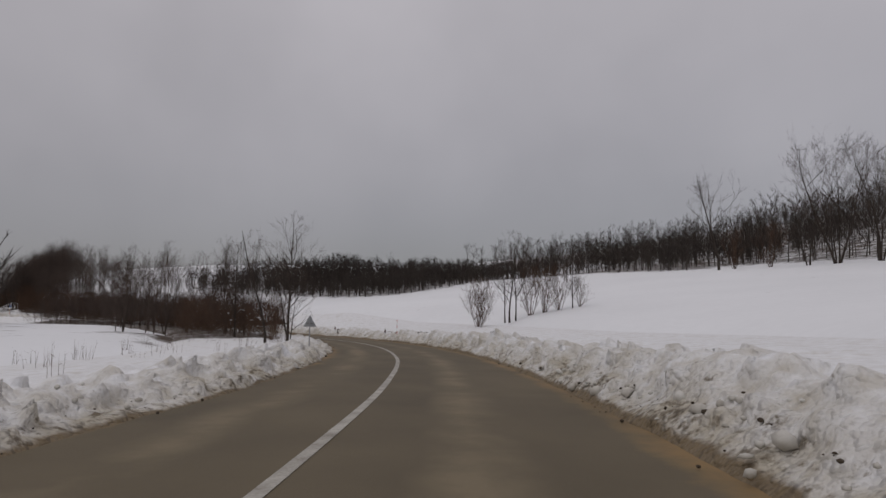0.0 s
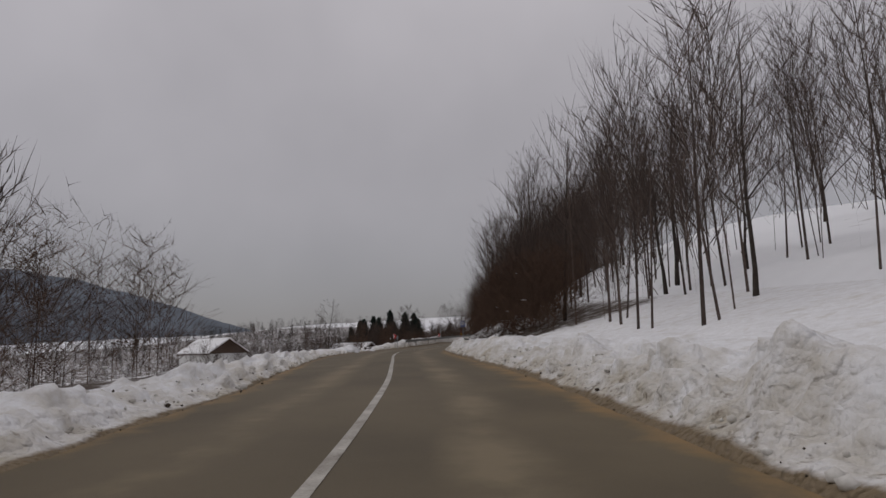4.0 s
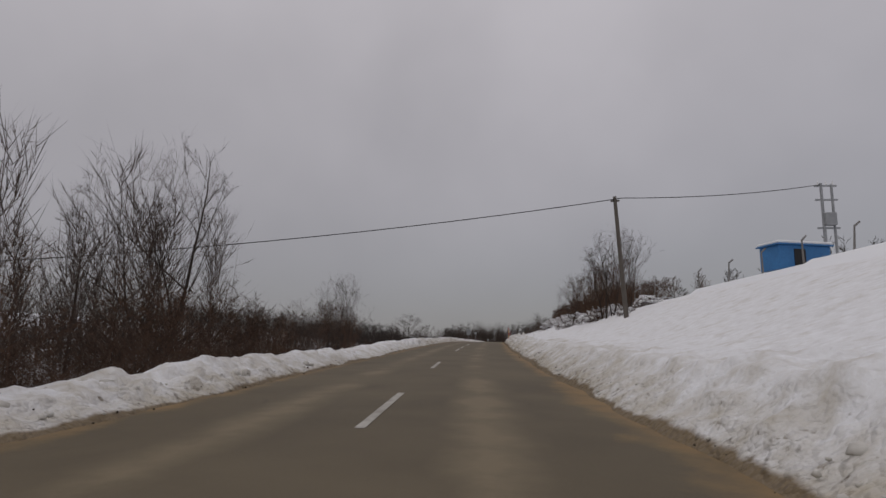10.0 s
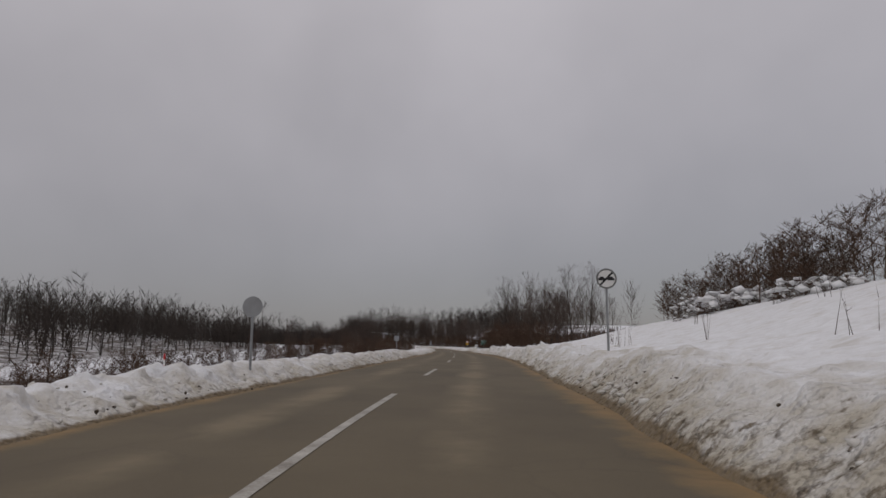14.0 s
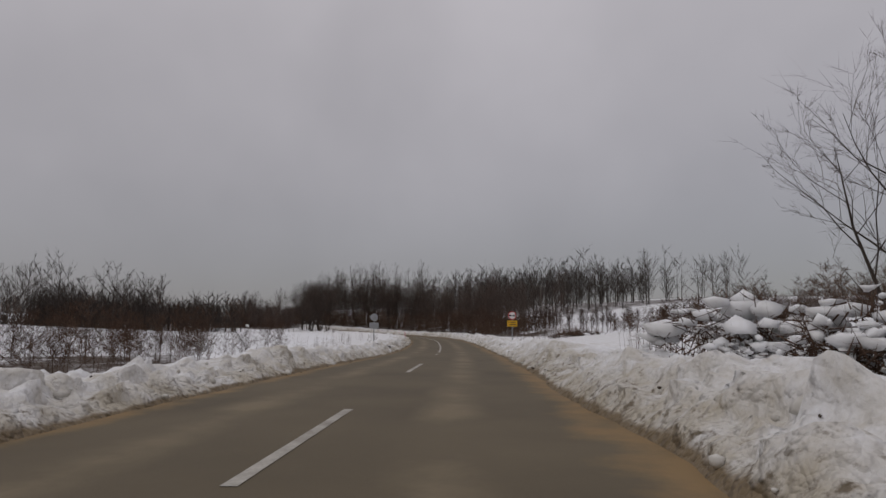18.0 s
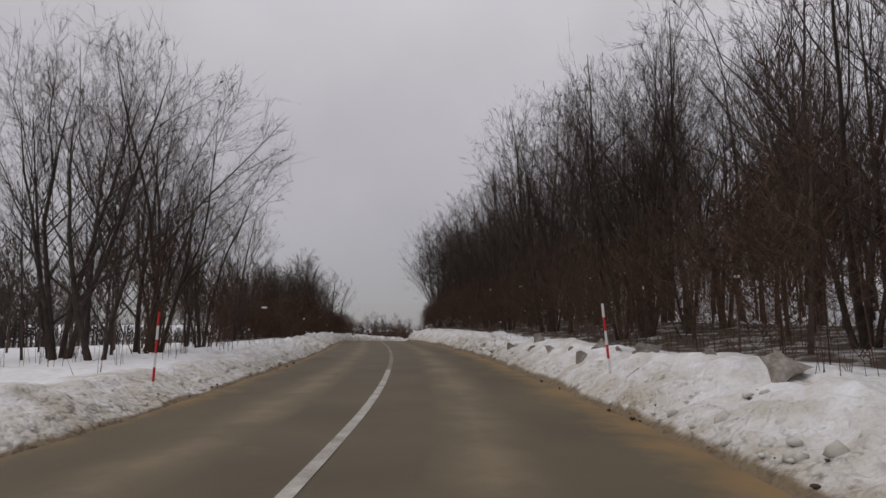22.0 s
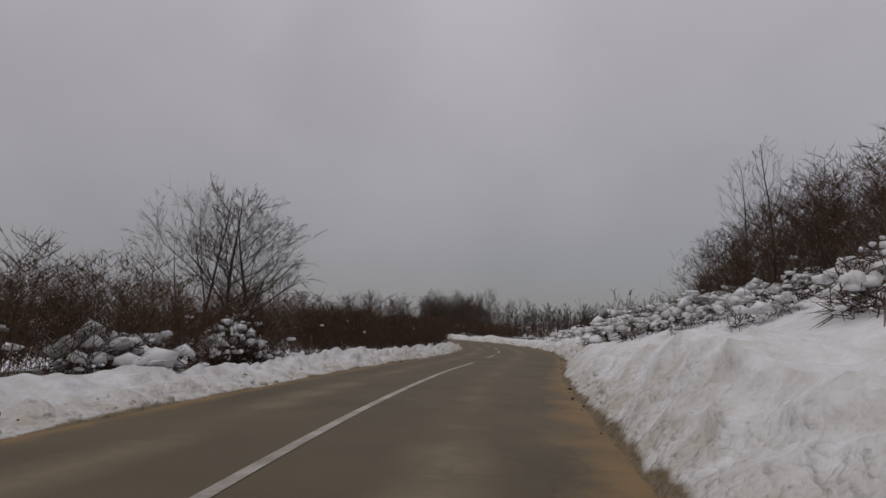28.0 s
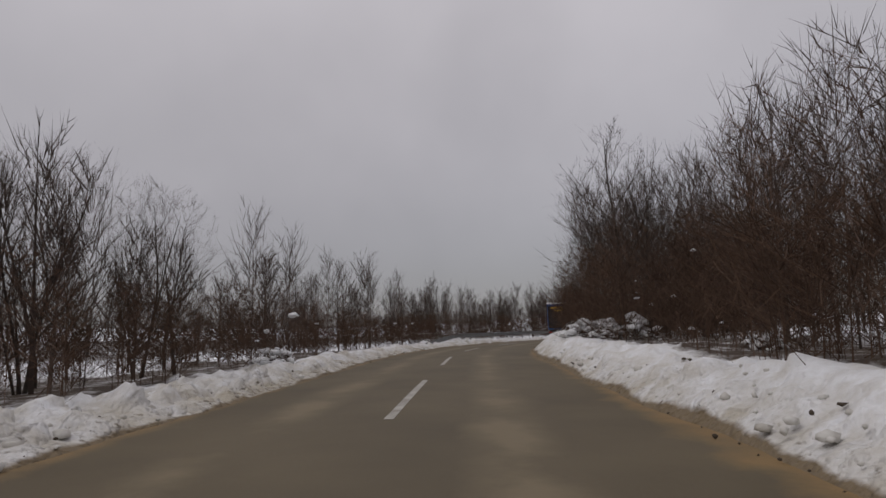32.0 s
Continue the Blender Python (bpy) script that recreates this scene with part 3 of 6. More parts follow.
road = link_mesh("road", np.stack([X2, Y2, Z2], -1).reshape(-1, 3), grid_faces(len(rs), len(rd)), ASPHALT, attrs={"dirt": dirt.ravel(), "track": track.ravel()})
tagged(road, "wet grey-brown asphalt road with muddy edges", "road", kind="structure")


# ---- snow verges ----
_nx, _ny = (np.array(v) for v in (road_at(rs)[4], -road_at(rs)[3]))


def verge(side):
    table = right_h if side > 0 else left_h
    vs = np.arange(-24, ROAD_END - 70, 0.15)
    rel = np.concatenate([[-0.7, -0.3], np.arange(0, 2.3, 0.10), [2.42, 2.58, 2.75, 2.95, 3.15, 3.3, 3.42, 3.55, 3.75, 3.95, 4.2, 4.45, 4.7, 5.0, 5.3, 5.65, 6.0, 6.4, 6.8, 7.3, 7.9, 9.0, 10.4, 11.8]])
    S, E = np.meshgrid(vs, rel, indexing="ij")
    ragged = (0.20 * rough(S, E * 0 + side, 7, 31 + side) + 0.13 * rough(S, E * 0 + side, 1.5, 33 + side)) * np.clip((6 - E) / 5, 0, 1)
    D = E + edge_at(S, side) + ragged
    x, y, z = sd(S, side * D)
    hs = table(vs)
    t = np.interp(rel + 4.0, REACH, np.arange(len(REACH)))
    i = np.minimum(t.astype(int), len(REACH) - 2)
    f = t - i
    prof = hs[:, i] * (1 - f) + hs[:, i + 1] * f
    q = np.clip(E / 1.1, 0, 1) ** 0.8
    prof = np.where(E < 1.5, hs[:, :1] * q, prof)
    crest = (1.0 if side > 0 else 0.45) * np.exp(-((E - 1.4) / 0.8) ** 2) * (0.14 + 0.30 * rough(S, E * 0, 4.5, 41 + side))
    damp = np.clip(E / 0.35, 0, 1) * np.clip((7 - E) / 4, 0.12, 1)
    lumps = 0.10 * rough(x, y, 1.5, 51) * damp + 0.22 * np.maximum(rough(x, y, 2.4, 61) - 0.1, 0) * damp
    # thrown-up chunks of snow: rounded tops with sharp creases between them
    chunky = np.clip(0.55 + 0.9 * rough(S, E * 0, 22, 57 + side), 0.15, 1.0)
    if side > 0:
        chunky = np.maximum(chunky, 1.5 * np.clip(np.minimum(S - sta(6.3), sta(7.7) - S) / 6, 0, 1))
        chunky = np.maximum(chunky, 0.8 * np.clip(np.minimum(S - sta(2.4), sta(5.0) - S) / 6, 0, 1))
        chunky = chunky * (1 - 0.55 * np.clip(np.minimum(S - sta(27.4), sta(29.0) - S) / 6 + 0.5, 0, 1))
    u_, v_ = S + 0.25 * rough(S, E * 3, 0.7, 58), E * 1.25 + prof
    pile = 0.7 * rough(u_, v_, 0.75, 52, 2) + 0.9 * np.maximum(rough(u_, v_, 0.42, 55, 1), -0.1) + 0.55 * np.maximum(rough(u_ * 1.1, v_, 0.27, 59, 1), -0.05) - 0.2
    thrown = np.clip((2.7 + 0.5 * rough(S, E * 0, 3.0, 53) - E) / 0.5, 0.15, 1)
    lumps += 0.30 * chunky * pile * damp * thrown * np.clip(E / 0.6, 0.3, 1)
    x, y = x - side * 0.16 * chunky * pile * damp * np.interp(S, rs, _nx), y - side * 0.16 * chunky * pile * damp * np.interp(S, rs, _ny)
    # cut bank of bare earth, with the snow of the field hanging over it
    cut = np.clip(np.minimum(S - sta(2.7), sta(4.3) - S) / 9, 0, 1) if side > 0 else np.zeros_like(S)
    face = np.clip((E - 2.62 - 0.10 * rough(S, E * 0, 2.5, 71)) / 0.62, 0, 1)
    step_ = cut * (1.02 + 0.25 * rough(S, E * 0, 9, 72)) * face * np.clip((9 - E) / 4, 0, 1)
    zz = z + prof + crest * q + lumps + step_ - 0.35 * cut * np.exp(-((E - 2.4) / 0.45) ** 2) - 0.06 * (1 - q) - 1.4 * np.clip((E - 10.0) / 1.8, 0, 1)
    zz = np.where(E < -0.05, z - 0.25, zz)
    soiled = np.clip(0.72 + 0.8 * rough(S, E * 0, 45, 63 + side), 0.35, 1.0)
    if side > 0:
        # the verge lies clean along this stretch
        soiled = soiled * (1 - 0.6 * np.clip(np.minimum(S - sta(27.6), sta(30.0) - S) / 8 + 0.5, 0, 1))
    grime = 0.55 * np.clip(1 - E / 1.1, 0, 1) + 0.62 * np.clip((2.2 + 0.5 * rough(S, E * 0, 4.0, 54) - E) / 0.5, 0, 1) * (0.75 + 0.5 * rough(S, E, 1.2, 56)) * soiled
    dirt_ = np.clip(1.05 - E / (0.26 + 0.16 * rough(S, E * 0, 1.7, 78)), 0, 1)
    earth = cut * np.clip((3.08 - 0.15 * np.maximum(rough(S, E * 0, 0.9, 76, 3), -0.4) - 0.12 * np.clip(rough(S, E * 0, 5.0, 74), -0.3, 1) - E) / 0.06, 0, 1) * np.clip((E - 2.35) / 0.1, 0, 1)
    if side > 0:
        rocky = np.clip(np.minimum(S - sta(6.6), sta(7.75) - S) / 5, 0, 1) + 0.42 * np.clip(np.minimum(S - sta(7.75), sta(9.0) - S) / 6, 0, 1) + 0.55 * np.clip(np.minimum(S - sta(24.6), sta(26.2) - S) / 8, 0, 1) + 0.45 * np.clip(np.minimum(S - sta(5.2), sta(6.3) - S) / 6, 0, 1)
        earth = np.maximum(earth, rocky * np.clip(0.56 + 1.7 * rough(S, v_ + 0.4 * rough(S, E, 0.8, 82), 0.8, 81, 2), 0, 1) * np.clip((E - 1.1) / 0.4, 0, 1) * np.clip((7.0 - E) / 2, 0, 1))
        zz -= 0.22 * np.clip((earth - 0.35) * 5, 0, 1) * np.clip(rocky, 0, 1)
    bare_ = 1 - np.clip(np.minimum(S - sta(6.5), sta(7.8) - S) / 5, 0, 1) if side > 0 else 1
    return x, y, zz, dirt_, grime, earth, overgrown(S, side * D) * 0.8 * bare_


for side, nm in ((1, "snow_verge_right"), (-1, "snow_verge_left")):
    x, y, zz, dirt_, grime, earth, lit = verge(side)
    F = grid_faces(*x.shape)
    F = F if side < 0 else F[:, ::-1]
    ob = link_mesh(nm, np.stack([x, y, zz], -1).reshape(-1, 3), F, SNOW, attrs={"dirt": dirt_.ravel(), "grime": grime.ravel(), "earth": earth.ravel(), "litter": lit.ravel()})
    tagged(ob, "plowed snow bank along the road, grey with dirt at its foot", "snow bank", kind="structure")


def height(x, y):
    return land(x, y)[0]


# ---- bare trees ----
def tube(pts, radii, sides):
    """Verts and triangles of a tapering tube along pts."""
    pts = np.array(pts, float)
    n = len(pts)
    tan = np.gradient(pts, axis=0)
    tan /= np.linalg.norm(tan, axis=1, keepdims=True) + 1e-9
    ref = np.where(np.abs(tan[:, 2:]) > 0.9, [[1.0, 0, 0]], [[0, 0, 1.0]])
    a = np.cross(tan, ref)
    a /= np.linalg.norm(a, axis=1, keepdims=True)
    b = np.cross(tan, a)
    ang = np.arange(sides) * 2 * math.pi / sides
    v = pts[:, None] + np.array(radii)[:, None, None] * (np.cos(ang)[None, :, None] * a[:, None] + np.sin(ang)[None, :, None] * b[:, None])
    i = np.arange(n - 1)[:, None] * sides + np.arange(sides)[None]
    j = np.arange(n - 1)[:, None] * sides + (np.arange(sides)[None] + 1) % sides
    f = np.concatenate([np.stack([i, j, j + sides], -1).reshape(-1, 3), np.stack([i, j + sides, i + sides], -1).reshape(-1, 3)])
    return v.reshape(-1, 3), f


def spikes(base, tip, width):
    """Many thin three-sided twigs at once: base and tip n x 3, width n."""
    ax = tip - base
    ax = ax / (np.linalg.norm(ax, axis=1, keepdims=True) + 1e-9)
    ref = np.where(np.abs(ax[:, 2:]) > 0.9, [[1.0, 0, 0]], [[0, 0, 1.0]])
    a = np.cross(ax, ref)
    a /= np.linalg.norm(a, axis=1, keepdims=True) + 1e-9
    b = np.cross(ax, a)
    w = np.asarray(width)[:, None]
    v = np.stack([base + a * w, base - a * w * 0.5 + b * w * 0.87, base - a * w * 0.5 - b * w * 0.87, tip], 1)
    k = np.arange(len(base))[:, None] * 4
    f = np.concatenate([k + [0, 1, 3], k + [1, 2, 3], k + [2, 0, 3]], 1).reshape(-1, 3)
    return v.reshape(-1, 3), f


def blades(rng, base, tip, width):
    """Many fine twigs at once, each a single thin sliver that points any way about its length."""
    ax = tip - base
    side_ = np.cross(ax, rng.normal(0, 1, ax.shape))
    side_ /= np.linalg.norm(side_, axis=1, keepdims=True) + 1e-9
    w = np.asarray(width)[:, None]
    v = np.stack([base + side_ * w, base - side_ * w, tip], 1).reshape(-1, 3)
    return v, np.arange(len(v)).reshape(-1, 3)


def merge(parts_):
    vs, fs, o = [], [], 0
    for v, f in parts_:
        vs.append(v)
        fs.append(f + o)
        o += len(v)
    return np.concatenate(vs), np.concatenate(fs)


def unit(v):
    return v / (np.linalg.norm(v, axis=-1, keepdims=True) + 1e-9)


def grow(rng, tall, spread, limbs, subs, twigs, lift=0.7, bare=0.3, stem=0.02, lean=0.05, stems=1, thirds=4):
    """A leafless tree: wood (trunk and limbs) and twigs, as two meshes, filling a rounded crown.
    spread: half the crown's width as a share of the height; lift: how steeply limbs rise; bare: the clean share of the trunk."""
    wood, bases, tips, wid = [], [], [], []
    half = np.array([spread, spread, (1 - bare) * 0.53]) * tall
    mid = np.array([0, 0, (bare + (1 - bare) * 0.50) * tall])

    def reach_to(p, d):
        """How far it is from p along d to the crown's outline."""
        q, e = (p - mid) / half, d / half
        aa, bb, cc = e @ e, q @ e, q @ q - 1
        return max(0.12 * tall * spread, (-bb + math.sqrt(max(bb * bb - aa * cc, 0))) / aa)

    for st in range(stems):
        h = tall * (0.96 if st == 0 else rng.uniform(0.66, 0.93))
        a0 = 6.283 * st / stems + rng.uniform(0, 1)
        out = rng.uniform(0.10, 0.30) if stems > 1 else 0.0
        p = np.array([math.cos(a0), math.sin(a0), 0]) * (0.012 * tall if stems > 1 else 0)
        dr = unit(np.array([rng.normal(0, lean) + out * math.cos(a0), rng.normal(0, lean) + out * math.sin(a0), 1.0]))
        trunk = [p - [0, 0, 0.4]]
        for k in range(8):
            trunk.append(trunk[-1] + dr * (h + 0.4) / 8)
            dr = unit(dr + rng.normal(0, 0.07, 3) + [0, 0, 0.05])
        trunk = np.array(trunk)
        rad = np.linspace(1, 0.08, 9) ** 0.9 * h * stem
        rad[0] *= 1.35
        wood.append(tube(trunk, rad, 6))
        for L in range(limbs):
            u = bare + (1 - bare) * ((L + rng.uniform(0, 1)) / limbs) * 0.95
            q = u * 8
            i = min(int(q), 7)
            s0 = trunk[i] * (1 - q + i) + trunk[i + 1] * (q - i)
            a = 2.4 * L + rng.uniform(-0.7, 0.7)
            up = lift * rng.uniform(0.55, 1.35) * (0.75 + 0.9 * u)
            d = unit(np.array([math.cos(a), math.sin(a), up]))
            ln = reach_to(s0, d) * rng.uniform(0.74, 1.06)
            limb = [s0]
            for k in range(5):
                limb.append(limb[-1] + d * ln / 5)
                d = unit(d + rng.normal(0, 0.13, 3) + [0, 0, 0.06])
            limb = np.array(limb)
            lr = max(0.010, rad[i] * rng.uniform(0.34, 0.56))
            wood.append(tube(limb, np.linspace(1, 0.16, 6) * lr, 4))
            for b in range(subs):
                u2 = (0.18 + 0.82 * (b + rng.uniform(0, 1)) / subs) * 5
                j = min(int(u2), 4)
                s1 = limb[j] + (limb[j + 1] - limb[j]) * (u2 - j)
                d1 = unit(unit(limb[j + 1] - limb[j]) + rng.normal(0, 0.42, 3) + [0, 0, 0.12])
                l1 = min(reach_to(s1, d1), ln * 0.62) * rng.uniform(0.55, 1.0)
                m1 = s1 + d1 * l1 * 0.5
                d2 = unit(d1 + rng.normal(0, 0.2, 3) + [0, 0, 0.08])
                e1 = m1 + d2 * l1 * 0.5
                wr = max(0.006, lr * 0.34 * (1 - 0.1 * j))
                wood.append(tube([s1, m1, e1], [wr, wr * 0.7, wr * 0.25], 3))
                f = rng.uniform(0.12, 1, thirds)[:, None]
                b3 = np.where(f < 0.5, s1 + (m1 - s1) * f * 2, m1 + (e1 - m1) * (f * 2 - 1))
                d3 = unit(d2 + rng.normal(0, 0.45, (thirds, 3)) + [0, 0, 0.1])
                l3 = l1 * rng.uniform(0.3, 0.62, thirds)[:, None]
                bases.append(b3), tips.append(b3 + d3 * l3), wid.append(np.full(thirds, wr * 0.55))
                n = thirds * twigs
                pick = np.arange(n) % thirds
                bb = b3[pick] + d3[pick] * l3[pick] * rng.uniform(0.1, 1, (n, 1))
                dd = unit(d3[pick] + rng.normal(0, 0.38, (n, 3)) + [0, 0, 0.06])
                bases.append(bb), tips.append(bb + dd * l3[pick] * rng.uniform(0.3, 0.75, (n, 1))), wid.append(np.full(n, max(0.0035, wr * 0.32)))
    return merge(wood), blades(rng, np.concatenate(bases), np.concatenate(tips), np.concatenate(wid) * 1.25)


def bare_tree(name, rng, label, category="tree", wood=BARK, twig=TWIG, **kw):
    w, t = grow(rng, **kw)
    root = tagged(new(name), label, category)
    link_mesh("trunk", *w, wood, root)
    link_mesh("crown", *t, twig, root, smooth=False)
    root.location = (0, 0, -500)
    return root


R = np.random.default_rng(7)


def stand(proto, x, y, size=1.0, turn=None, sink=0.15, z=None):
    """Sets a copy of proto on the land."""
    zz = float(height(x, y)[0]) if z is None else z
    m = Matrix.LocRotScale((float(x), float(y), zz - sink), Euler((0, 0, R.uniform(0, 6.28) if turn is None else turn)), Vector((size, size, size * R.uniform(0.92, 1.08))))
    return copy_thing(proto, m)


TALL = [bare_tree("bare_tree", np.random.default_rng(i), "tall leafless tree with a bare forked crown", tall=14, spread=0.25, limbs=15, subs=6, twigs=8, lift=1.25, bare=0.20, stem=0.011) for i in range(4)]
ROUND = [bare_tree("bare_tree", np.random.default_rng(20 + i), "leafless broad tree with a rounded crown of fine twigs", tall=10, spread=0.36, limbs=10, subs=6, twigs=8, lift=1.15, bare=0.16, stem=0.012, stems=2) for i in range(3)]
OAK = [bare_tree("bare_tree", np.random.default_rng(30 + i), "leafless oak with a compact dark crown of crowded twigs", tall=8, spread=0.42, limbs=18, subs=8, twigs=11, lift=0.6, bare=0.24, stem=0.017) for i in range(2)]
POLE = [bare_tree("bare_tree", np.random.default_rng(40 + i), "slender leafless forest tree with a dark trunk", tall=15, spread=0.17, limbs=14, subs=5, twigs=8, lift=1.2, bare=0.30, stem=0.0095) for i in range(4)]
FAN = [bare_tree("bare_tree", np.random.default_rng(50 + i), "leafless many-stemmed tree with a wide fan of fine branches", tall=11, spread=0.42, limbs=7, subs=6, twigs=8, lift=1.2, bare=0.22, stem=0.010, stems=4) for i in range(3)]
BUSH = [bare_tree("bare_shrub", np.random.default_rng(60 + i), "leafless many-stemmed shrub of thin brown shoots", "shrub", wood=SCRUB, twig=SCRUB, tall=3.2, spread=0.40, limbs=5, subs=4, twigs=5, lift=1.6, bare=0.08, stem=0.008, lean=0.2, stems=7, thirds=3) for i in range(4)]


# far woods and thickets, which nobody could count
def copse_pieces(rng, n, tall, wide, twigs, stem, low, core, scatter=0.34):
    """n leafless plants as loose stems, branches and twigs round the origin: base, tip and width, one plant a row."""
    nb = max(5, twigs // 6)
    k = low + (1 - low) * rng.uniform(0, 1, (n, nb)) ** 0.85
    a = rng.uniform(0, 6.283, (n, nb))
    ln = tall * 0.34 * (1.12 - 0.75 * k) * rng.uniform(0.7, 1.3, (n, nb))
    flat = wide / tall * rng.uniform(0.6, 1.7, (n, nb))
    bb = np.stack([k * 0, k * 0, k * tall * 0.88], -1)
    bb[..., :2] += rng.normal(0, wide * 0.05, (n, nb, 2))
    dirv = np.stack([np.cos(a) * flat, np.sin(a) * flat, np.full_like(a, 0.8)], -1)
    dirv /= np.linalg.norm(dirv, axis=-1, keepdims=True)
    bt = bb + dirv * ln[..., None]
    nt_ = twigs - nb - 1
    pick = rng.integers(0, nb, (n, nt_))
    row = np.arange(n)[:, None]
    f = rng.uniform(0.15, 1, (n, nt_, 1))
    tb = bb[row, pick] + (bt[row, pick] - bb[row, pick]) * f
    td = dirv[row, pick] + rng.normal(0, scatter, (n, nt_, 3)) + [0, 0, 0.22]
    td /= np.linalg.norm(td, axis=-1, keepdims=True)
    tt = tb + td * (ln[row, pick] * rng.uniform(0.3, 0.75, (n, nt_)))[..., None]
    b0 = np.zeros((n, 1, 3)) - [0, 0, 0.3]
    t0 = np.stack([rng.normal(0, 0.04 * tall, n), rng.normal(0, 0.04 * tall, n), np.full(n, tall * 0.97)], -1)[:, None]
    w = np.concatenate([np.full((n, 1), stem * core), np.full((n, nb), stem * 0.36), np.full((n, nt_), stem * 0.27)], 1)
    return np.concatenate([b0, bb, tb], 1), np.concatenate([t0, bt, tt], 1), w


def plants(name, xs, ys, tall, wide, mat, label, category, twigs=34, stem=0.055, low=0.12, seed=0, vary=0.35, core=1.5, scatter=0.34):
    rng = np.random.default_rng(seed)
    n = len(xs)
    b, t, w = copse_pieces(rng, n, tall, wide, twigs, stem, low, core, scatter)
    sc = 1 + vary * np.clip(rough(xs, ys, 9.0, seed) * 0.9 + rng.normal(0, 0.45, n), -1.3, 1.6)[:, None, None]
    off = np.stack([xs, ys, height(xs, ys)], -1)[:, None]
    v, f = blades(rng, (b * sc + off).reshape(-1, 3), (t * sc + off).reshape(-1, 3), (w * np.ones_like(sc[..., 0])).ravel())
    ob = link_mesh(name, v, f, mat, smooth=False)
    return tagged(ob, label, category, kind="stuff")


def strip(rng, n, t0, t1, d0, d1, bias=1.0):
    """n random places between two stations and two distances from the road (right is positive)."""
    s = rng.uniform(sta(t0), sta(t1), n)
    d = d0 + (d1 - d0) * rng.uniform(0, 1, n) ** bias
    x, y, _ = sd(s, d)
    real = land(x, y)[1]
    ok = np.abs(real) > min(abs(d0), abs(d1)) * 0.9
    return x[ok], y[ok]


for k, (t0, t1, d0, d1, n, tall) in enumerate(FAR_WOODS):
    x, y = strip(np.random.default_rng(100 + k), n, t0, t1, d0, d1)
    plants("far_wood", x, y, tall, tall * 0.6, TWIG_FAR, "distant leafless woodland, grey-brown", "woodland", twigs=95, stem=0.13, seed=k, low=0.06, core=0.8)

for k, (t0, t1, d0, d1, n, tall) in enumerate(THICKETS):
    x, y = strip(np.random.default_rng(200 + k), int(n * 0.82), t0, t1, d0, d0 + (d1 - d0) * (0.7 if abs(d0) < 10 else 1.0), 1.4)
    plants("thicket", x, y, tall, tall * 0.95, SCRUB, "dense leafless brown scrub above the snow", "thicket", twigs=280, stem=0.0205 if abs(d0) < 10 else 0.040, low=0.0, seed=50 + k, core=0.6, vary=0.24, scatter=0.55)

for k, (t0, t1, d0, d1, n, tall) in enumerate(DENSE_WOODS):
    x, y = strip(np.random.default_rng(260 + k), n, t0, t1, d0, d1)
    plants("dense_wood", x, y, tall, tall * 0.40, TWIG, "close-grown leafless roadside wood with a haze of fine twigs", "woodland", twigs=330, stem=0.040, low=0.15, seed=150 + k, vary=0.28)

WOODS = [
    # t0, t1, d0, d1, number, which, size
    (4.6, 6.2, 9, 20, 14, "pole", 0.75), (6.2, 8.9, 10.5, 22, 22, "pole", 0.8), (6.4, 8.8, 11, 16, 12, "fan", 0.9), (8.6, 10.9, -8.5, -18, 24, "round", 0.74), (16.5, 17.7, 9, 18, 8, "tall", 0.7),
    (22.2, 24.6, 8.0, 20, 60, "pole", 0.92), (22.4, 24.7, 8.0, 13, 16, "fan", 0.95), (2.0, 3.6, -9, -18, 8, "round", 0.55), (23.9, 25.05, -7.2, -14, 14, "round", 0.65), (24.3, 25.0, -7, -12, 6, "tall", 0.7), (24.3, 25.0, 6.8, 13, 12, "tall", 0.8),
    (33.0, 36, 7, 18, 18, "tall", 0.8), (31.9, 36, -8, -18, 10, "tall", 0.45), (6.6, 8.8, -14, -30, 8, "tall", 0.55), (24.4, 26, 11, 18, 6, "round", 0.6),
    (-1, 2, 56, 66, 8, "tall", 0.9), (4.4, 5.4, 26, 36, 5, "tall", 0.8),
]
for t0, t1, d0, d1, n, which, size in WOODS:
    x, y = strip(R, n, t0, t1, d0, d1)
    kinds = {"pole": POLE, "tall": TALL, "round": ROUND, "fan": FAN}[which]
    for px, py in zip(x, y):
        stand(kinds[R.integers(len(kinds))], px, py, size * R.uniform(0.75, 1.2))

# ---- road markings ----
marking = tagged(new("centre_line"), "white painted centre line, worn in places", "road marking", kind="structure")


def stripe(s0, s1, wide=0.14, d=0.0, mat=None):
    n = max(2, int((s1 - s0) / 1.0) + 1)
    s = np.linspace(s0, s1, n)
    v = []
    for e in (-wide / 2, wide / 2):
        x, y, z = sd(s, d + e)
        v.append(np.stack([x, y, z + 0.006], -1))
    v = np.stack(v, 1).reshape(-1, 3)
    i = np.arange(n - 1)[:, None] * 2
    ob = link_mesh("stripe", v, np.concatenate([i + [0, 1, 3, 2]], 1), mat or PAINT, marking)
    return ob


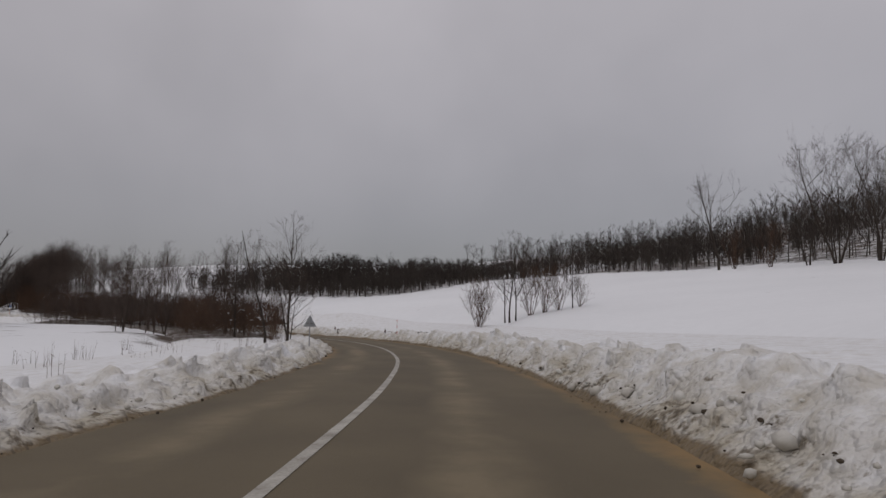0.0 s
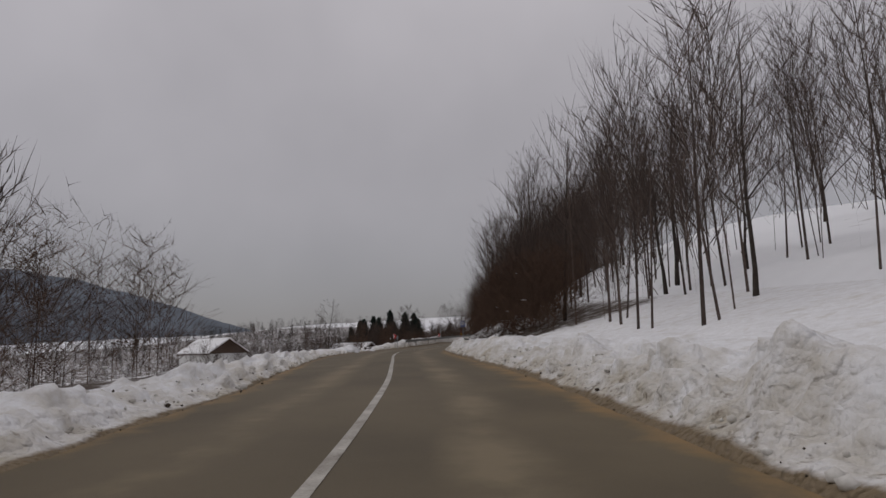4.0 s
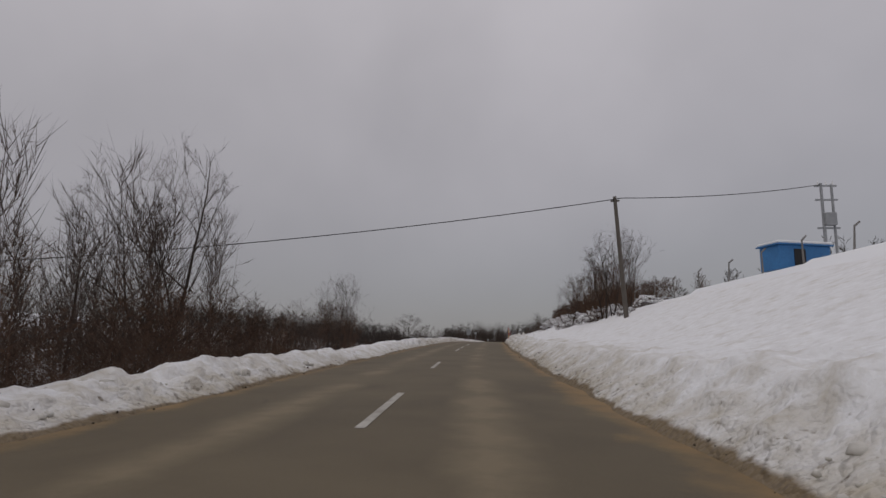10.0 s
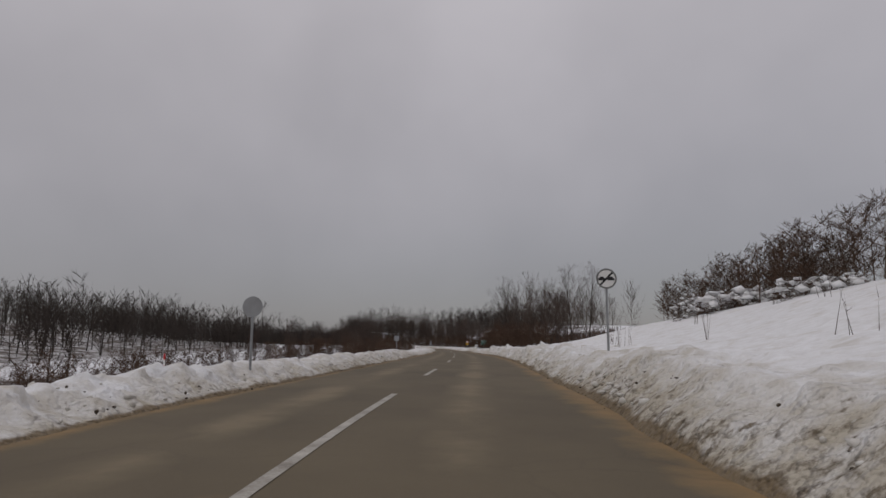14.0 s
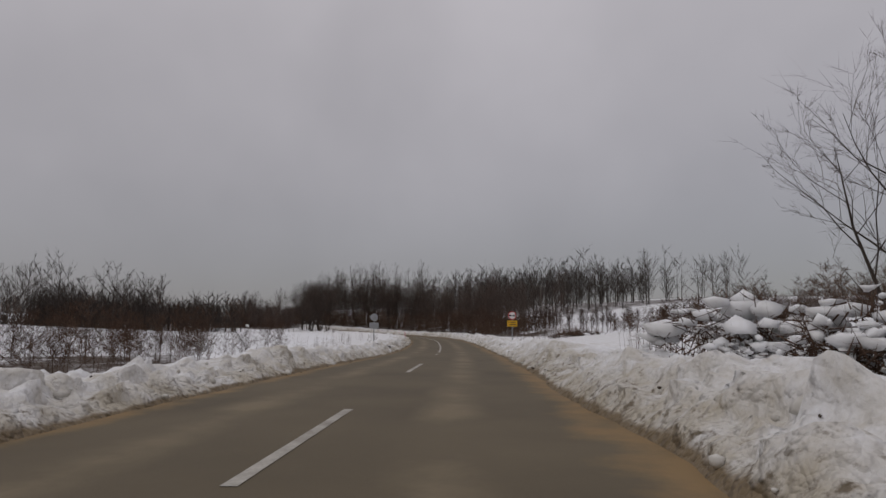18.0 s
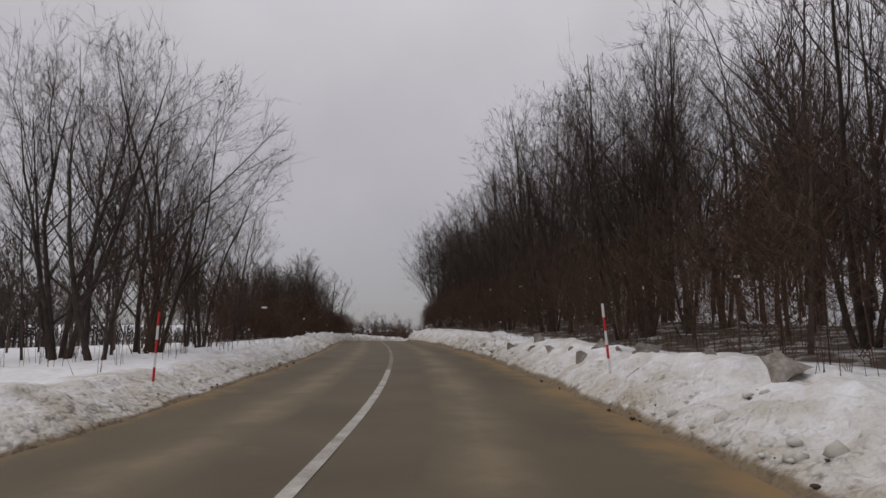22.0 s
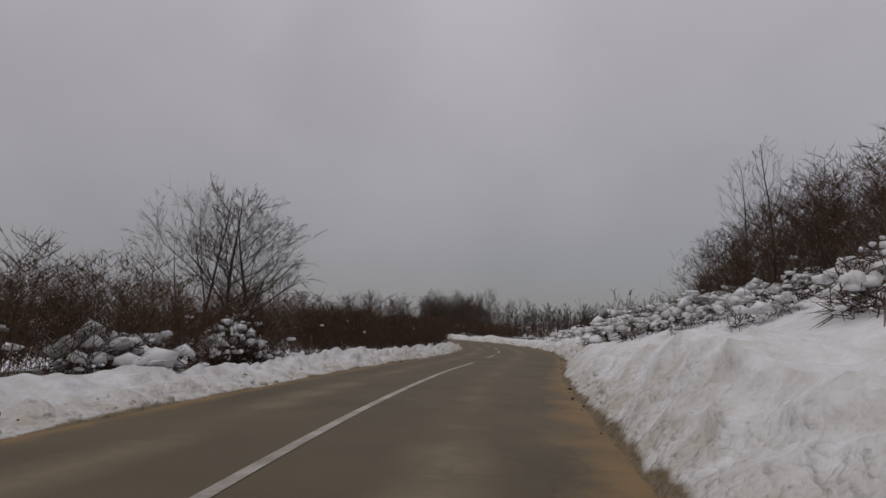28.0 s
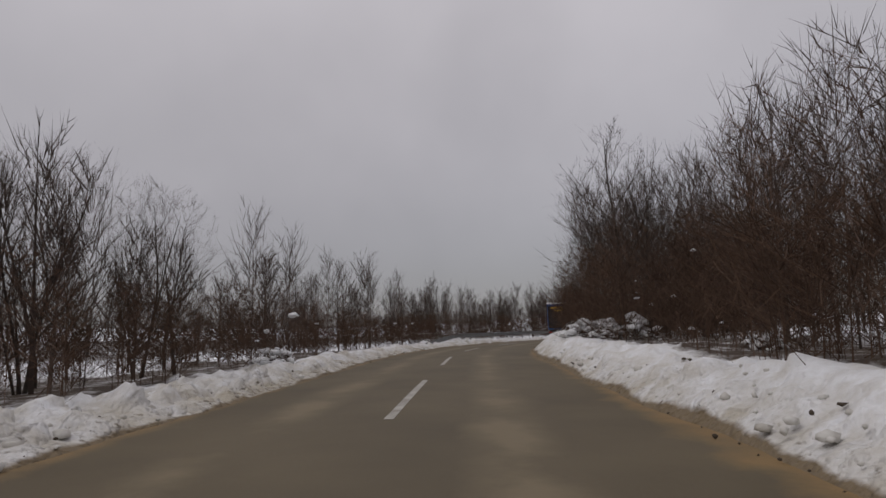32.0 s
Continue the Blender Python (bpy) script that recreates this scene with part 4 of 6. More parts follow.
SOLID = [(-30, 176), (190, 312), (381, 389.2), (414, 455.5), (611, 775), (790, 906)]
for a, b in SOLID:
    s = a
    while s < b - 1:
        stripe(s, min(s + 20, b), mat=PAINT_WORN if 708 < s < 800 else PAINT)
        s += 20
DASHES = [(178.1 + 2.9 * k, 1.3) for k in range(5)] + [(313, 5), (324.8, 5), (339.5, 5), (361.4, 5.4), (369, 6), (401, 5), (463, 5), (478, 5), (493, 5), (507, 5), (520.3, 5), (534.9, 5.5), (549, 5.5), (564, 5.5), (571.6, 5), (586.3, 6), (605.3, 1.2),
          (776, 5), (912.8, 5.7), (924.3, 5.2), (935.8, 5.4), (947.6, 5.7), (960.0, 5.8), (973, 5.2), (986.8, 6.2), (998, 6.0), (1010, 7), (1024, 6.5), (1038, 6), (1052, 6), (1066, 6), (1080, 6), (1094, 6)]
for a, on in DASHES:
    stripe(a, a + on)


# ---- made things: helpers ----
SIGN_GREY = material("galvanised_steel", (0.33, 0.34, 0.35), 0.5, 0.6, scale=4, amount=0.4, fine=30, bump=0.05)
RAIL_STEEL = material("rail_steel", (0.24, 0.25, 0.25), 0.55, 0.5, tint=(0.12, 0.11, 0.10), scale=1.5, amount=0.6, fine=20, bump=0.05)
WHITE = material("white_sheeting", (0.74, 0.74, 0.73), 0.45, scale=5, amount=0.15, bump=0)
RED = material("red_sheeting", (0.52, 0.03, 0.03), 0.45, scale=5, amount=0.2, bump=0)
BLUE = material("blue_sheeting", (0.02, 0.09, 0.33), 0.45, scale=5, amount=0.2, bump=0)
BLACK = material("black_sheeting", (0.02, 0.02, 0.022), 0.5, scale=5, amount=0.2, bump=0)
YELLOW = material("yellow_sheeting", (0.70, 0.40, 0.02), 0.45, scale=5, amount=0.2, bump=0)
GREEN = material("green_sheeting", (0.01, 0.13, 0.095), 0.5, scale=5, amount=0.3, bump=0)
PLASTER = material("white_plaster", (0.62, 0.62, 0.60), 0.9, tint=(0.45, 0.44, 0.42), scale=1.2, amount=0.5, fine=20, bump=0.2)
BOARD = material("brown_boards", (0.085, 0.055, 0.038), 0.85, scale=3, amount=0.7, fine=18, bump=0.3)
POLE_WOOD = material("weathered_pole", (0.13, 0.115, 0.10), 0.9, scale=2, amount=0.6, fine=20, bump=0.3)
CONCRETE = material("concrete", (0.20, 0.19, 0.18), 0.9, scale=3, amount=0.5, fine=25, bump=0.3)
SHED_BLUE = material("blue_tarpaulin", (0.05, 0.19, 0.42), 0.6, tint=(0.03, 0.10, 0.24), scale=0.8, amount=0.7, fine=6, bump=0.2)
TRUCK_BLUE = material("truck_tarpaulin", (0.015, 0.075, 0.24), 0.5, tint=(0.01, 0.045, 0.15), scale=0.5, amount=0.6, fine=5, bump=0.1)
TRUCK_DARK = material("truck_chassis", (0.02, 0.02, 0.022), 0.6, scale=2, amount=0.5, bump=0.1)
TYRE = material("rubber", (0.018, 0.018, 0.018), 0.85, scale=4, amount=0.4, bump=0.1)
LAMP_RED = material("red_lamp_glass", (0.30, 0.01, 0.01), 0.3, bump=0)
WIRE = material("cable", (0.03, 0.03, 0.03), 0.7, bump=0)
# distance haze is put into the hill's blue-grey base and tint
HILL = material("hill_painted_haze", (0.115, 0.13, 0.15), 1.0, tint=(0.19, 0.21, 0.24), scale=0.01, amount=0.9, fine=0.06, bump=0, spec=0.0)


def part(name, bm, mat, parent, label=""):
    """Links a bmesh as one mesh object under a thing or part."""
    me = bpy.data.meshes.new(name)
    bm.to_mesh(me)
    bm.free()
    me.materials.append(mat)
    ob = new(name, me)
    ob.parent = parent
    return tagged(ob, label)


def box(w, d, h, at_=(0, 0, 0), bevel=0.0, turn=None):
    bm = bmesh.new()
    bmesh.ops.create_cube(bm, size=1, matrix=Matrix.Translation(at_) @ (turn or Matrix()) @ Matrix.Diagonal((w, d, h, 1)))
    if bevel:
        bmesh.ops.bevel(bm, geom=bm.edges[:], offset=bevel, segments=2, affect="EDGES", profile=0.5)
    return bm


def rod(r, h, at_=(0, 0, 0), sides=10, r2=None, turn=None):
    """An upright round bar whose foot is at at_."""
    bm = bmesh.new()
    bmesh.ops.create_cone(bm, cap_ends=True, segments=sides, radius1=r, radius2=r if r2 is None else r2, depth=h,
                          matrix=Matrix.Translation(at_) @ (turn or Matrix()) @ Matrix.Translation((0, 0, h / 2)))
    return bm


def plate(outline, thick=0.02, y=0.0, z=0.0):
    """An upright flat plate of this outline (x, z), facing -y, its front at y."""
    bm = bmesh.new()
    a = [bm.verts.new((px, y, pz + z)) for px, pz in outline]
    b = [bm.verts.new((px, y + thick, pz + z)) for px, pz in outline]
    bm.faces.new(a)
    bm.faces.new(b[::-1])
    n = len(a)
    for i in range(n):
        bm.faces.new((a[i], b[i], b[(i + 1) % n], a[(i + 1) % n]))
    bmesh.ops.recalc_face_normals(bm, faces=bm.faces)
    return bm


def ring_outline(r, n=36):
    return [(r * math.cos(k * 2 * math.pi / n), r * math.sin(k * 2 * math.pi / n)) for k in range(n)]


def rect(w, h, r=0.03):
    o = []
    for cx, cz, a0 in ((w / 2 - r, h / 2 - r, 0), (-w / 2 + r, h / 2 - r, 90), (-w / 2 + r, -h / 2 + r, 180), (w / 2 - r, -h / 2 + r, 270)):
        o += [(cx + r * math.cos(radians(a0 + k * 30)), cz + r * math.sin(radians(a0 + k * 30))) for k in range(4)]
    return o


def beside(s, d, lift=0.0):
    """A point on the snow s metres along and d metres right of the road's centre line."""
    side = 1 if d > 0 else -1
    x, y, z = sd(s, d)
    e = abs(d) - float(edge_at(s, side))
    hs = (right_h if side > 0 else left_h)(np.array([s]))[0]
    p = hs[0] * min(max(e, 0) / 1.1, 1) ** 0.8 if e < 1.5 else float(np.interp(e + 4.0, REACH, hs))
    return Vector((float(x), float(y), float(z) + p + lift))


def thing(name, s, d, label, category, group="", sink=0.25, turn=0.0, z=None):
    """An Empty on the verge whose +y is the direction of travel: -y faces the oncoming camera."""
    p = beside(s, d)
    if z is not None:
        p.z = float(sd(s, d)[2]) + z
    ob = tagged(new(name), label, category, group)
    ob.matrix_basis = Matrix.Translation(p - Vector((0, 0, sink))) @ Matrix.Rotation(heading(s) + radians(turn), 4, "Z")
    return ob


# ---- road signs ----
def round_sign(s, d, z_disc, r, face, label, symbol=None, ring=None, turn=0, post_h=None):
    """A disc on a post; z_disc: the disc's middle over the snow."""
    o = thing("road_sign", s, d, label, "road sign", turn=turn)
    part("post", rod(0.035, z_disc + r + 0.25, (0, 0.04, 0)), SIGN_GREY, o)
    part("disc", plate(ring_outline(r), 0.02, 0, z_disc + 0.25), face, o)
    zc = z_disc + 0.25
    if ring:
        bm = bmesh.new()
        n = 36
        for k in range(n):
            a, b = 2 * math.pi * k / n, 2 * math.pi * (k + 1) / n
            q = [(r * math.cos(a), r * math.sin(a)), (r * math.cos(b), r * math.sin(b)), (r * 0.83 * math.cos(b), r * 0.83 * math.sin(b)), (r * 0.83 * math.cos(a), r * 0.83 * math.sin(a))]
            bm.faces.new([bm.verts.new((px, -0.005, zc + pz)) for px, pz in q])
        part("rim", bm, ring, o, "red rim" if ring is RED else "dark grey rim")
    if symbol:
        for sx, m in symbol:
            bm = plate([(sx - 0.10, -0.05), (sx + 0.10, -0.05), (sx + 0.10, 0.01), (sx + 0.06, 0.02), (sx + 0.05, 0.055), (sx - 0.05, 0.055), (sx - 0.06, 0.02), (sx - 0.10, 0.01)], 0.004, -0.008, zc)
            part("car_symbol", bm, m, o, "dark car symbol")
    return o


def snow_pole(s, d, tall=2.0, colours=("YELLOW", "RED"), lean=0.0):
    o = thing("snow_pole", s, d, "thin striped snow marker pole stuck in the snow bank", "marker pole", "snow marker poles")
    n = 6
    for k in range(n):
        m = {"YELLOW": YELLOW, "RED": RED, "WHITE": WHITE}[colours[k % 2]]
        part("band", rod(0.024, tall / n, (0, 0, 0.1 + k * tall / n), 8), m, o)
    o.matrix_basis = o.matrix_basis @ Matrix.Rotation(radians(lean), 4, "Y")
    return o


def delineator(s, d):
    o = thing("delineator_post", s, d, "white plastic delineator post with a black band", "delineator post", "delineator posts")
    part("post", box(0.12, 0.05, 0.95, (0, 0, 0.475), 0.015), WHITE, o)
    part("band", box(0.125, 0.055, 0.28, (0, 0, 0.70), 0.01, Matrix.Rotation(0.2, 4, "Y")), BLACK, o, "black band")
    part("reflector", box(0.05, 0.06, 0.12, (0, 0, 0.70), 0.005), LAMP_RED, o, "red reflector")
    return o


def chevron(s, d, size=0.72, turn=0, lift=0.0):
    o = thing("chevron_sign", s, d, "white bend marker sign with a red arrow, on a steel post", "road sign", "bend markers", turn=turn, z=lift)
    z = 1.32
    part("post", rod(0.03, 1.5, (0, 0.05, 0)), SIGN_GREY, o)
    w_, h_ = size / 2, size * 0.72
    part("plate", plate([(-w_, h_), (w_ * 0.1, h_), (w_ * 1.02, 0), (w_ * 0.1, -h_), (-w_, -h_)], 0.02, 0, z), WHITE, o)
    part("arrow", plate([(-w_ * 0.98, h_ * 0.98), (w_ * 0.1, h_ * 0.98), (w_, 0), (w_ * 0.1, -h_ * 0.98), (-w_ * 0.98, -h_ * 0.98), (-w_ * 0.12, 0)], 0.004, -0.008, z), RED, o, "red arrow")
    return o


def back_sign(s, d, w, h, z, label, turn=180):
    o = thing("road_sign", s, d, label, "road sign", turn=0)
    part("post", rod(0.035, z + h * 0.5 + 0.2, (-w * 0.0, -0.05, 0)), SIGN_GREY, o)
    part("plate", plate(rect(w, h, 0.05), 0.02, 0, z + 0.25), SIGN_GREY, o)
    for q in (-0.25, 0.25):
        part("brace", box(w * 0.9, 0.03, 0.04, (0, -0.02, z + 0.25 + q * h), 0.005), RAIL_STEEL, o)
    return o


# warning triangle seen from behind
o = thing("road_sign", 30.0, -3.9, "triangular warning sign turned away, bare grey back on a thin post", "road sign", z=0.0)
part("post", rod(0.025, 2.0, (0, -0.04, 0)), SIGN_GREY, o)
part("plate", plate([(-0.30, 0), (0.30, 0), (0, 0.55)], 0.02, 0, 1.50), SIGN_GREY, o)
part("brace", box(0.3, 0.03, 0.04, (0, -0.02, 1.65), 0.005), RAIL_STEEL, o)

delineator(57.5, 4.3)
delineator(72.6, 4.4)
snow_pole(55.0, 4.6, 1.5, ("WHITE", "RED"))

# bus stop
o = thing("bus_stop_sign", 197.8, 4.45, "blue bus stop sign with a white panel on a steel post", "road sign", z=0.0)
part("post", rod(0.03, 2.85, (0.02, 0.05, 0)), SIGN_GREY, o)
part("plate", plate(rect(0.46, 0.64, 0.04), 0.02, 0, 2.78), BLUE, o)
part("border", plate(rect(0.49, 0.67, 0.05), 0.01, 0.012, 2.78), WHITE, o, "thin white border")
part("panel", plate(rect(0.28, 0.34, 0.02), 0.004, -0.006, 2.85), WHITE, o, "white panel")
part("bus_symbol", plate([(-0.11, -0.04), (0.11, -0.04), (0.11, 0.02), (0.09, 0.055), (-0.10, 0.055), (-0.11, 0.03)], 0.004, -0.012, 2.86), BLACK, o, "black bus symbol")
for wx in (-0.06, 0.06):
    part("wheel_symbol", rod(0.022, 0.004, (wx, -0.008, 2.82), 12, turn=Matrix.Rotation(radians(90), 4, "X")), BLACK, o)
snow_pole(197.3, 4.27, 1.5)

chevron(200.75, -3.85, 0.38, 0, 0.38)
back_sign(201.3, -3.68, 0.22, 0.5, 1.28, "narrow grey sign back beside the bend marker")
chevron(231.3, -4.95, 0.38, 0, 0.2)
back_sign(231.9, -4.85, 0.24, 0.5, 1.5, "narrow grey sign back beside the bend marker")
chevron(255.0, -4.8, 0.38)
snow_pole(268.6, -4.4, 1.45, ("YELLOW", "RED"), 4)
snow_pole(397.5, 4.6, 1.7, ("YELLOW", "RED"))
snow_pole(399.5, 4.8, 1.5, ("WHITE", "RED"))
back_sign(446.0, -4.2, 0.80, 1.15, 1.75, "large rectangular sign seen from its grey back")
o = round_sign(458.4, -4.3, 1.75, 0.28, SIGN_GREY, "round road sign turned away, grey back on a tall post")
snow_pole(457.5, -6.2, 0.9, ("WHITE", "RED"))
o = round_sign(459.6, 5.4, 2.2, 0.29, WHITE, "round white end of overtaking ban sign with two dark cars", ((-0.13, BLACK), (0.12, BLACK)), RAIL_STEEL)
part("stroke", plate([(-0.20, -0.16), (-0.16, -0.20), (0.20, 0.16), (0.16, 0.20)], 0.003, -0.004, 2.45), BLACK, o, "dark diagonal stroke")
back_sign(507.5, -6.0, 0.5, 0.5, 1.5, "small square sign seen from its grey back")

# green notice board
o = thing("notice_board", 545.4, 5.1, "dark green roadside notice board with white capitals, on a steel post", "notice board", z=0.0)
part("post", rod(0.045, 1.9, (0.02, 0.05, 0)), SIGN_GREY, o)
board = part("board", plate(rect(0.86, 0.64, 0.03), 0.025, 0, 1.95), GREEN, o)
part("border", plate(rect(0.89, 0.67, 0.03), 0.012, 0.014, 1.95), WHITE, o, "thin white border")
for k, words in enumerate(("ZABRANJENO", "ODLAGANJE", "SME\u0106A")):
    cu = bpy.data.curves.new("lettering", "FONT")
    cu.body, cu.size, cu.align_x, cu.align_y, cu.extrude = words, 0.135, "CENTER", "CENTER", 0.002
    tx = bpy.data.objects.new("lettering_curve", cu)
    scene.collection.objects.link(tx)
    bpy.context.view_layer.update()
    me = bpy.data.meshes.new_from_object(tx.evaluated_get(bpy.context.evaluated_depsgraph_get()))
    bpy.data.objects.remove(tx)
    me.materials.clear()
    me.materials.append(WHITE)
    lt = new("lettering", me)
    lt.parent = o
    lt.matrix_basis = pose(0, -0.006, 2.14 - 0.19 * k, 90)
    tagged(lt, "white capital letters")

# no overtaking, with a yellow plate below
o = round_sign(609.9, 5.0, 1.95, 0.28, WHITE, "round no-overtaking sign with a red rim above a yellow plate", ((-0.13, BLACK), (0.12, BLACK)), RED)
yp = part("plate", plate(rect(0.68, 0.40, 0.03), 0.02, 0, 1.66), YELLOW, o, "yellow plate")
part("border", plate(rect(0.71, 0.43, 0.03), 0.01, 0.012, 1.66), BLACK, o, "black border")
for bx, bz, bw in ((-0.24, 0.08, 0.04), (0.05, 0.08, 0.42), (0.02, -0.08, 0.5)):
    part("text_bar", plate([(bx - bw / 2, bz - 0.03), (bx + bw / 2, bz - 0.03), (bx + bw / 2, bz + 0.03), (bx - bw / 2, bz + 0.03)], 0.003, -0.006, 1.66), BLACK, o, "dark bar of lettering")
o = round_sign(611.4, -4.6, 2.0, 0.26, SIGN_GREY, "round road sign turned away, grey back above a pale plate")
part("plate", plate(rect(0.66, 0.42, 0.03), 0.02, 0, 1.66), SIGN_GREY, o, "pale plate")

for s_, d_ in ((645.5, -3.9), (650.0, -4.0), (655.0, -4.0)):
    snow_pole(s_, d_, 0.9, ("WHITE", "RED"))
snow_pole(667.0, -4.0, 1.2, ("WHITE", "RED"))
snow_pole(703.8, -4.0, 1.5, ("WHITE", "RED"), 2)
snow_pole(703.6, 4.3, 1.5, ("RED", "WHITE"), -4)
snow_pole(995.0, 4.2, 1.7, ("WHITE", "RED"), -2)
snow_pole(993.5, -3.9, 1.7, ("WHITE", "YELLOW"), 3)
snow_pole(991.0, -4.8, 1.8, ("WHITE", "RED"), -2)


# ---- guard rails ----
def guard_rail(s0, s1, d, low_start=False, low_end=False):
    o = tagged(new("guard_rail"), "grey corrugated steel guard rail on posts, half sunk in snow", "guard rail")
    ss = np.arange(s0, s1 + 0.1, 2.0)
    prof = [(0.0, 0.16), (0.05, 0.13), (0.05, 0.07), (0.0, 0.03), (0.0, -0.03), (0.05, -0.07), (0.05, -0.13), (0.0, -0.16), (-0.006, -0.16), (-0.006, 0.16)]
    top = np.full(len(ss), 0.80)
    if low_start:
        top = np.minimum(top, 0.15 + (ss - s0) / 9 * 0.65)
    if low_end:
        top = np.minimum(top, 0.15 + (s1 - ss) / 9 * 0.65)
    V = []
    for s_, h_ in zip(ss, top):
        for off, dz in prof:
            x, y, z = sd(s_, d - math.copysign(off, d))
            V.append((float(x), float(y), float(z) + h_ + dz))
    n, m = len(ss), len(prof)
    i = np.arange(n - 1)[:, None] * m + np.arange(m)[None]
    j = np.arange(n - 1)[:, None] * m + (np.arange(m)[None] + 1) % m
    link_mesh("beam", np.array(V), np.stack([i, j, j + m, i + m], -1).reshape(-1, 4), RAIL_STEEL, o, smooth=False)
    for s_, h_ in list(zip(ss, top))[1::2]:
        x, y, z = sd(s_, d + math.copysign(0.08, d))
        p = part("post", box(0.10, 0.06, 1.5, (0, 0, 0), 0.01), RAIL_STEEL, o)
        p.matrix_basis = Matrix.Translation((float(x), float(y), float(z) + h_ - 0.65)) @ Matrix.Rotation(heading(s_), 4, "Z")
    return o


guard_rail(210, 261, -4.6, False, True)
guard_rail(268, 300, -4.8, True, True)
guard_rail(1046, 1100, -4.5, True)

# ---- houses below the road ----
def house(s, d, z, w, dp, h, label, turn=0, windows=True):
    o = thing("house", s, d, label, "house", sink=0, z=z, turn=turn)
    part("wall", box(w, dp, h, (0, 0, h / 2)), PLASTER, o)
    part("base", box(w + 0.1, dp + 0.1, 3.4, (0, 0, -1.3)), CONCRETE, o, "grey concrete cellar walls")
    for y in (-dp / 2 - 0.01, dp / 2 - 0.05):
        part("gable", plate([(-w / 2, 0), (w / 2, 0), (0, w * 0.32)], 0.06, y, h), BOARD, o, "dark boarded gable")
    for sx in (-1, 1):
        a = math.atan2(w * 0.32, w / 2)
        ln = math.hypot(w / 2, w * 0.32) + 0.5
        t_ = Matrix.Rotation(sx * a, 4, "Y")
        roof = part("roof", box(ln, dp + 1.0, 0.12, (sx * (w / 4 + 0.1), 0, h + w * 0.16 + 0.02), 0.02, t_), BOARD, o)
        part("roof_snow", box(ln - 0.1, dp + 0.9, 0.26, (sx * (w / 4 + 0.1), 0, h + w * 0.16 + 0.21), 0.1, t_), LUMP, roof, "thick snow on the roof")
    for x in (-w / 4, w / 4) if windows else ():
        wd = part("window", box(0.9, 0.08, 1.1, (x, -dp / 2 - 0.01, h * 0.5), 0.01), WHITE, o)
        part("pane", box(0.72, 0.06, 0.92, (x, -dp / 2 - 0.04, h * 0.5)), BLACK, wd)
    return o


h1 = house(222, -37, 0, 6.6, 10, 3.2, "white plastered house with a dark boarded gable and snowy roof", 0, False)
h1.matrix_basis = pose(-179.4, 116.5, -5.0, 0, 0, 109.9)
h2 = house(216, -14, 0, 4.6, 8, 2.6, "low house below the road with a steep snow-covered roof", 0, False)
h2.matrix_basis = pose(-155.2, 132.4, -5.2, 0, 0, -74.2)

# ---- power line on the snow slope ----
def stake(x, y, h, r, name, label, cat, mat=POLE_WOOD, lean=0.0, turn=0.0):
    z = float(height(x, y)[0])
    o = tagged(new(name), label, cat)
    o.matrix_basis = Matrix.Translation((x, y, z - 0.4)) @ Matrix.Rotation(turn, 4, "Z") @ Matrix.Rotation(lean, 4, "Y")
    part("pole", rod(r, h + 0.4, (0, 0, 0), 10, r * 0.7), mat, o)
    return o


def wire(a, b, sag):
    o = tagged(new("overhead_wire"), "thin dark overhead power line", "power line")
    k = np.linspace(0, 1, 24)
    p = np.array(a)[None] * (1 - k[:, None]) + np.array(b)[None] * k[:, None]
    p[:, 2] -= sag * 4 * k * (1 - k)
    link_mesh("strand", *tube(p, np.full(24, 0.025), 5), WIRE, o)
    return o


px_, py_, _ = (float(v) for v in sd(352.0, 9.8))
p1 = stake(px_, py_, 6.6, 0.14, "power_pole", "tall grey wooden power pole leaning slightly", "power pole", lean=-0.06, turn=heading(352))
part("arm", box(0.5, 0.08, 0.10, (0, 0, 6.75), 0.01), POLE_WOOD, p1)
top1 = (px_, py_, float(height(px_, py_)[0]) + 6.5)
tx_, ty_, _ = (float(v) for v in sd(361.0, 25.4))
tw = stake(tx_, ty_, 6.0, 0.13, "transformer_pole", "transformer on a pair of steel poles with cross arms", "power pole", SIGN_GREY, turn=heading(358))
part("leg", rod(0.09, 6.3, (0.7, 0, 0), 8), SIGN_GREY, tw)
for z_ in (3.2, 5.2, 6.2):
    part("arm", box(1.5, 0.1, 0.12, (0.3, 0, z_), 0.01), SIGN_GREY, tw)
part("transformer", box(0.75, 0.55, 0.9, (0.35, -0.1, 3.8), 0.05), SIGN_GREY, tw, "grey transformer tank")
for x_ in (-0.2, 0.35, 0.8):
    part("insulator", rod(0.05, 0.28, (x_, 0, 6.25), 8, 0.03), WHITE, tw)
top2 = (tx_, ty_, float(height(tx_, ty_)[0]) + 5.9)
wire(top1, top2, 0.25)
lx_, ly_, lz_ = (float(v) for v in sd(342.0, -45.0))
wire((lx_, ly_, float(height(lx_, ly_)[0]) + 9), top1, 1.2)
qx_, qy_, _ = (float(v) for v in sd(352.0, 36.0))
p3 = stake(qx_, qy_, 6.0, 0.12, "power_pole", "wooden power pole with a short cross arm", "power pole", turn=heading(352))
part("arm", box(1.0, 0.08, 0.10, (0, 0, 6.1), 0.01), POLE_WOOD, p3)
ex_, ey_, _ = (float(v) for v in sd(691.0, 33.0))
p4 = stake(ex_, ey_, 7.2, 0.15, "power_pole", "dark wooden power pole with a wide cross arm", "power pole", turn=heading(650))
part("arm", box(2.2, 0.12, 0.14, (0, 0, 7.3), 0.01), POLE_WOOD, p4)
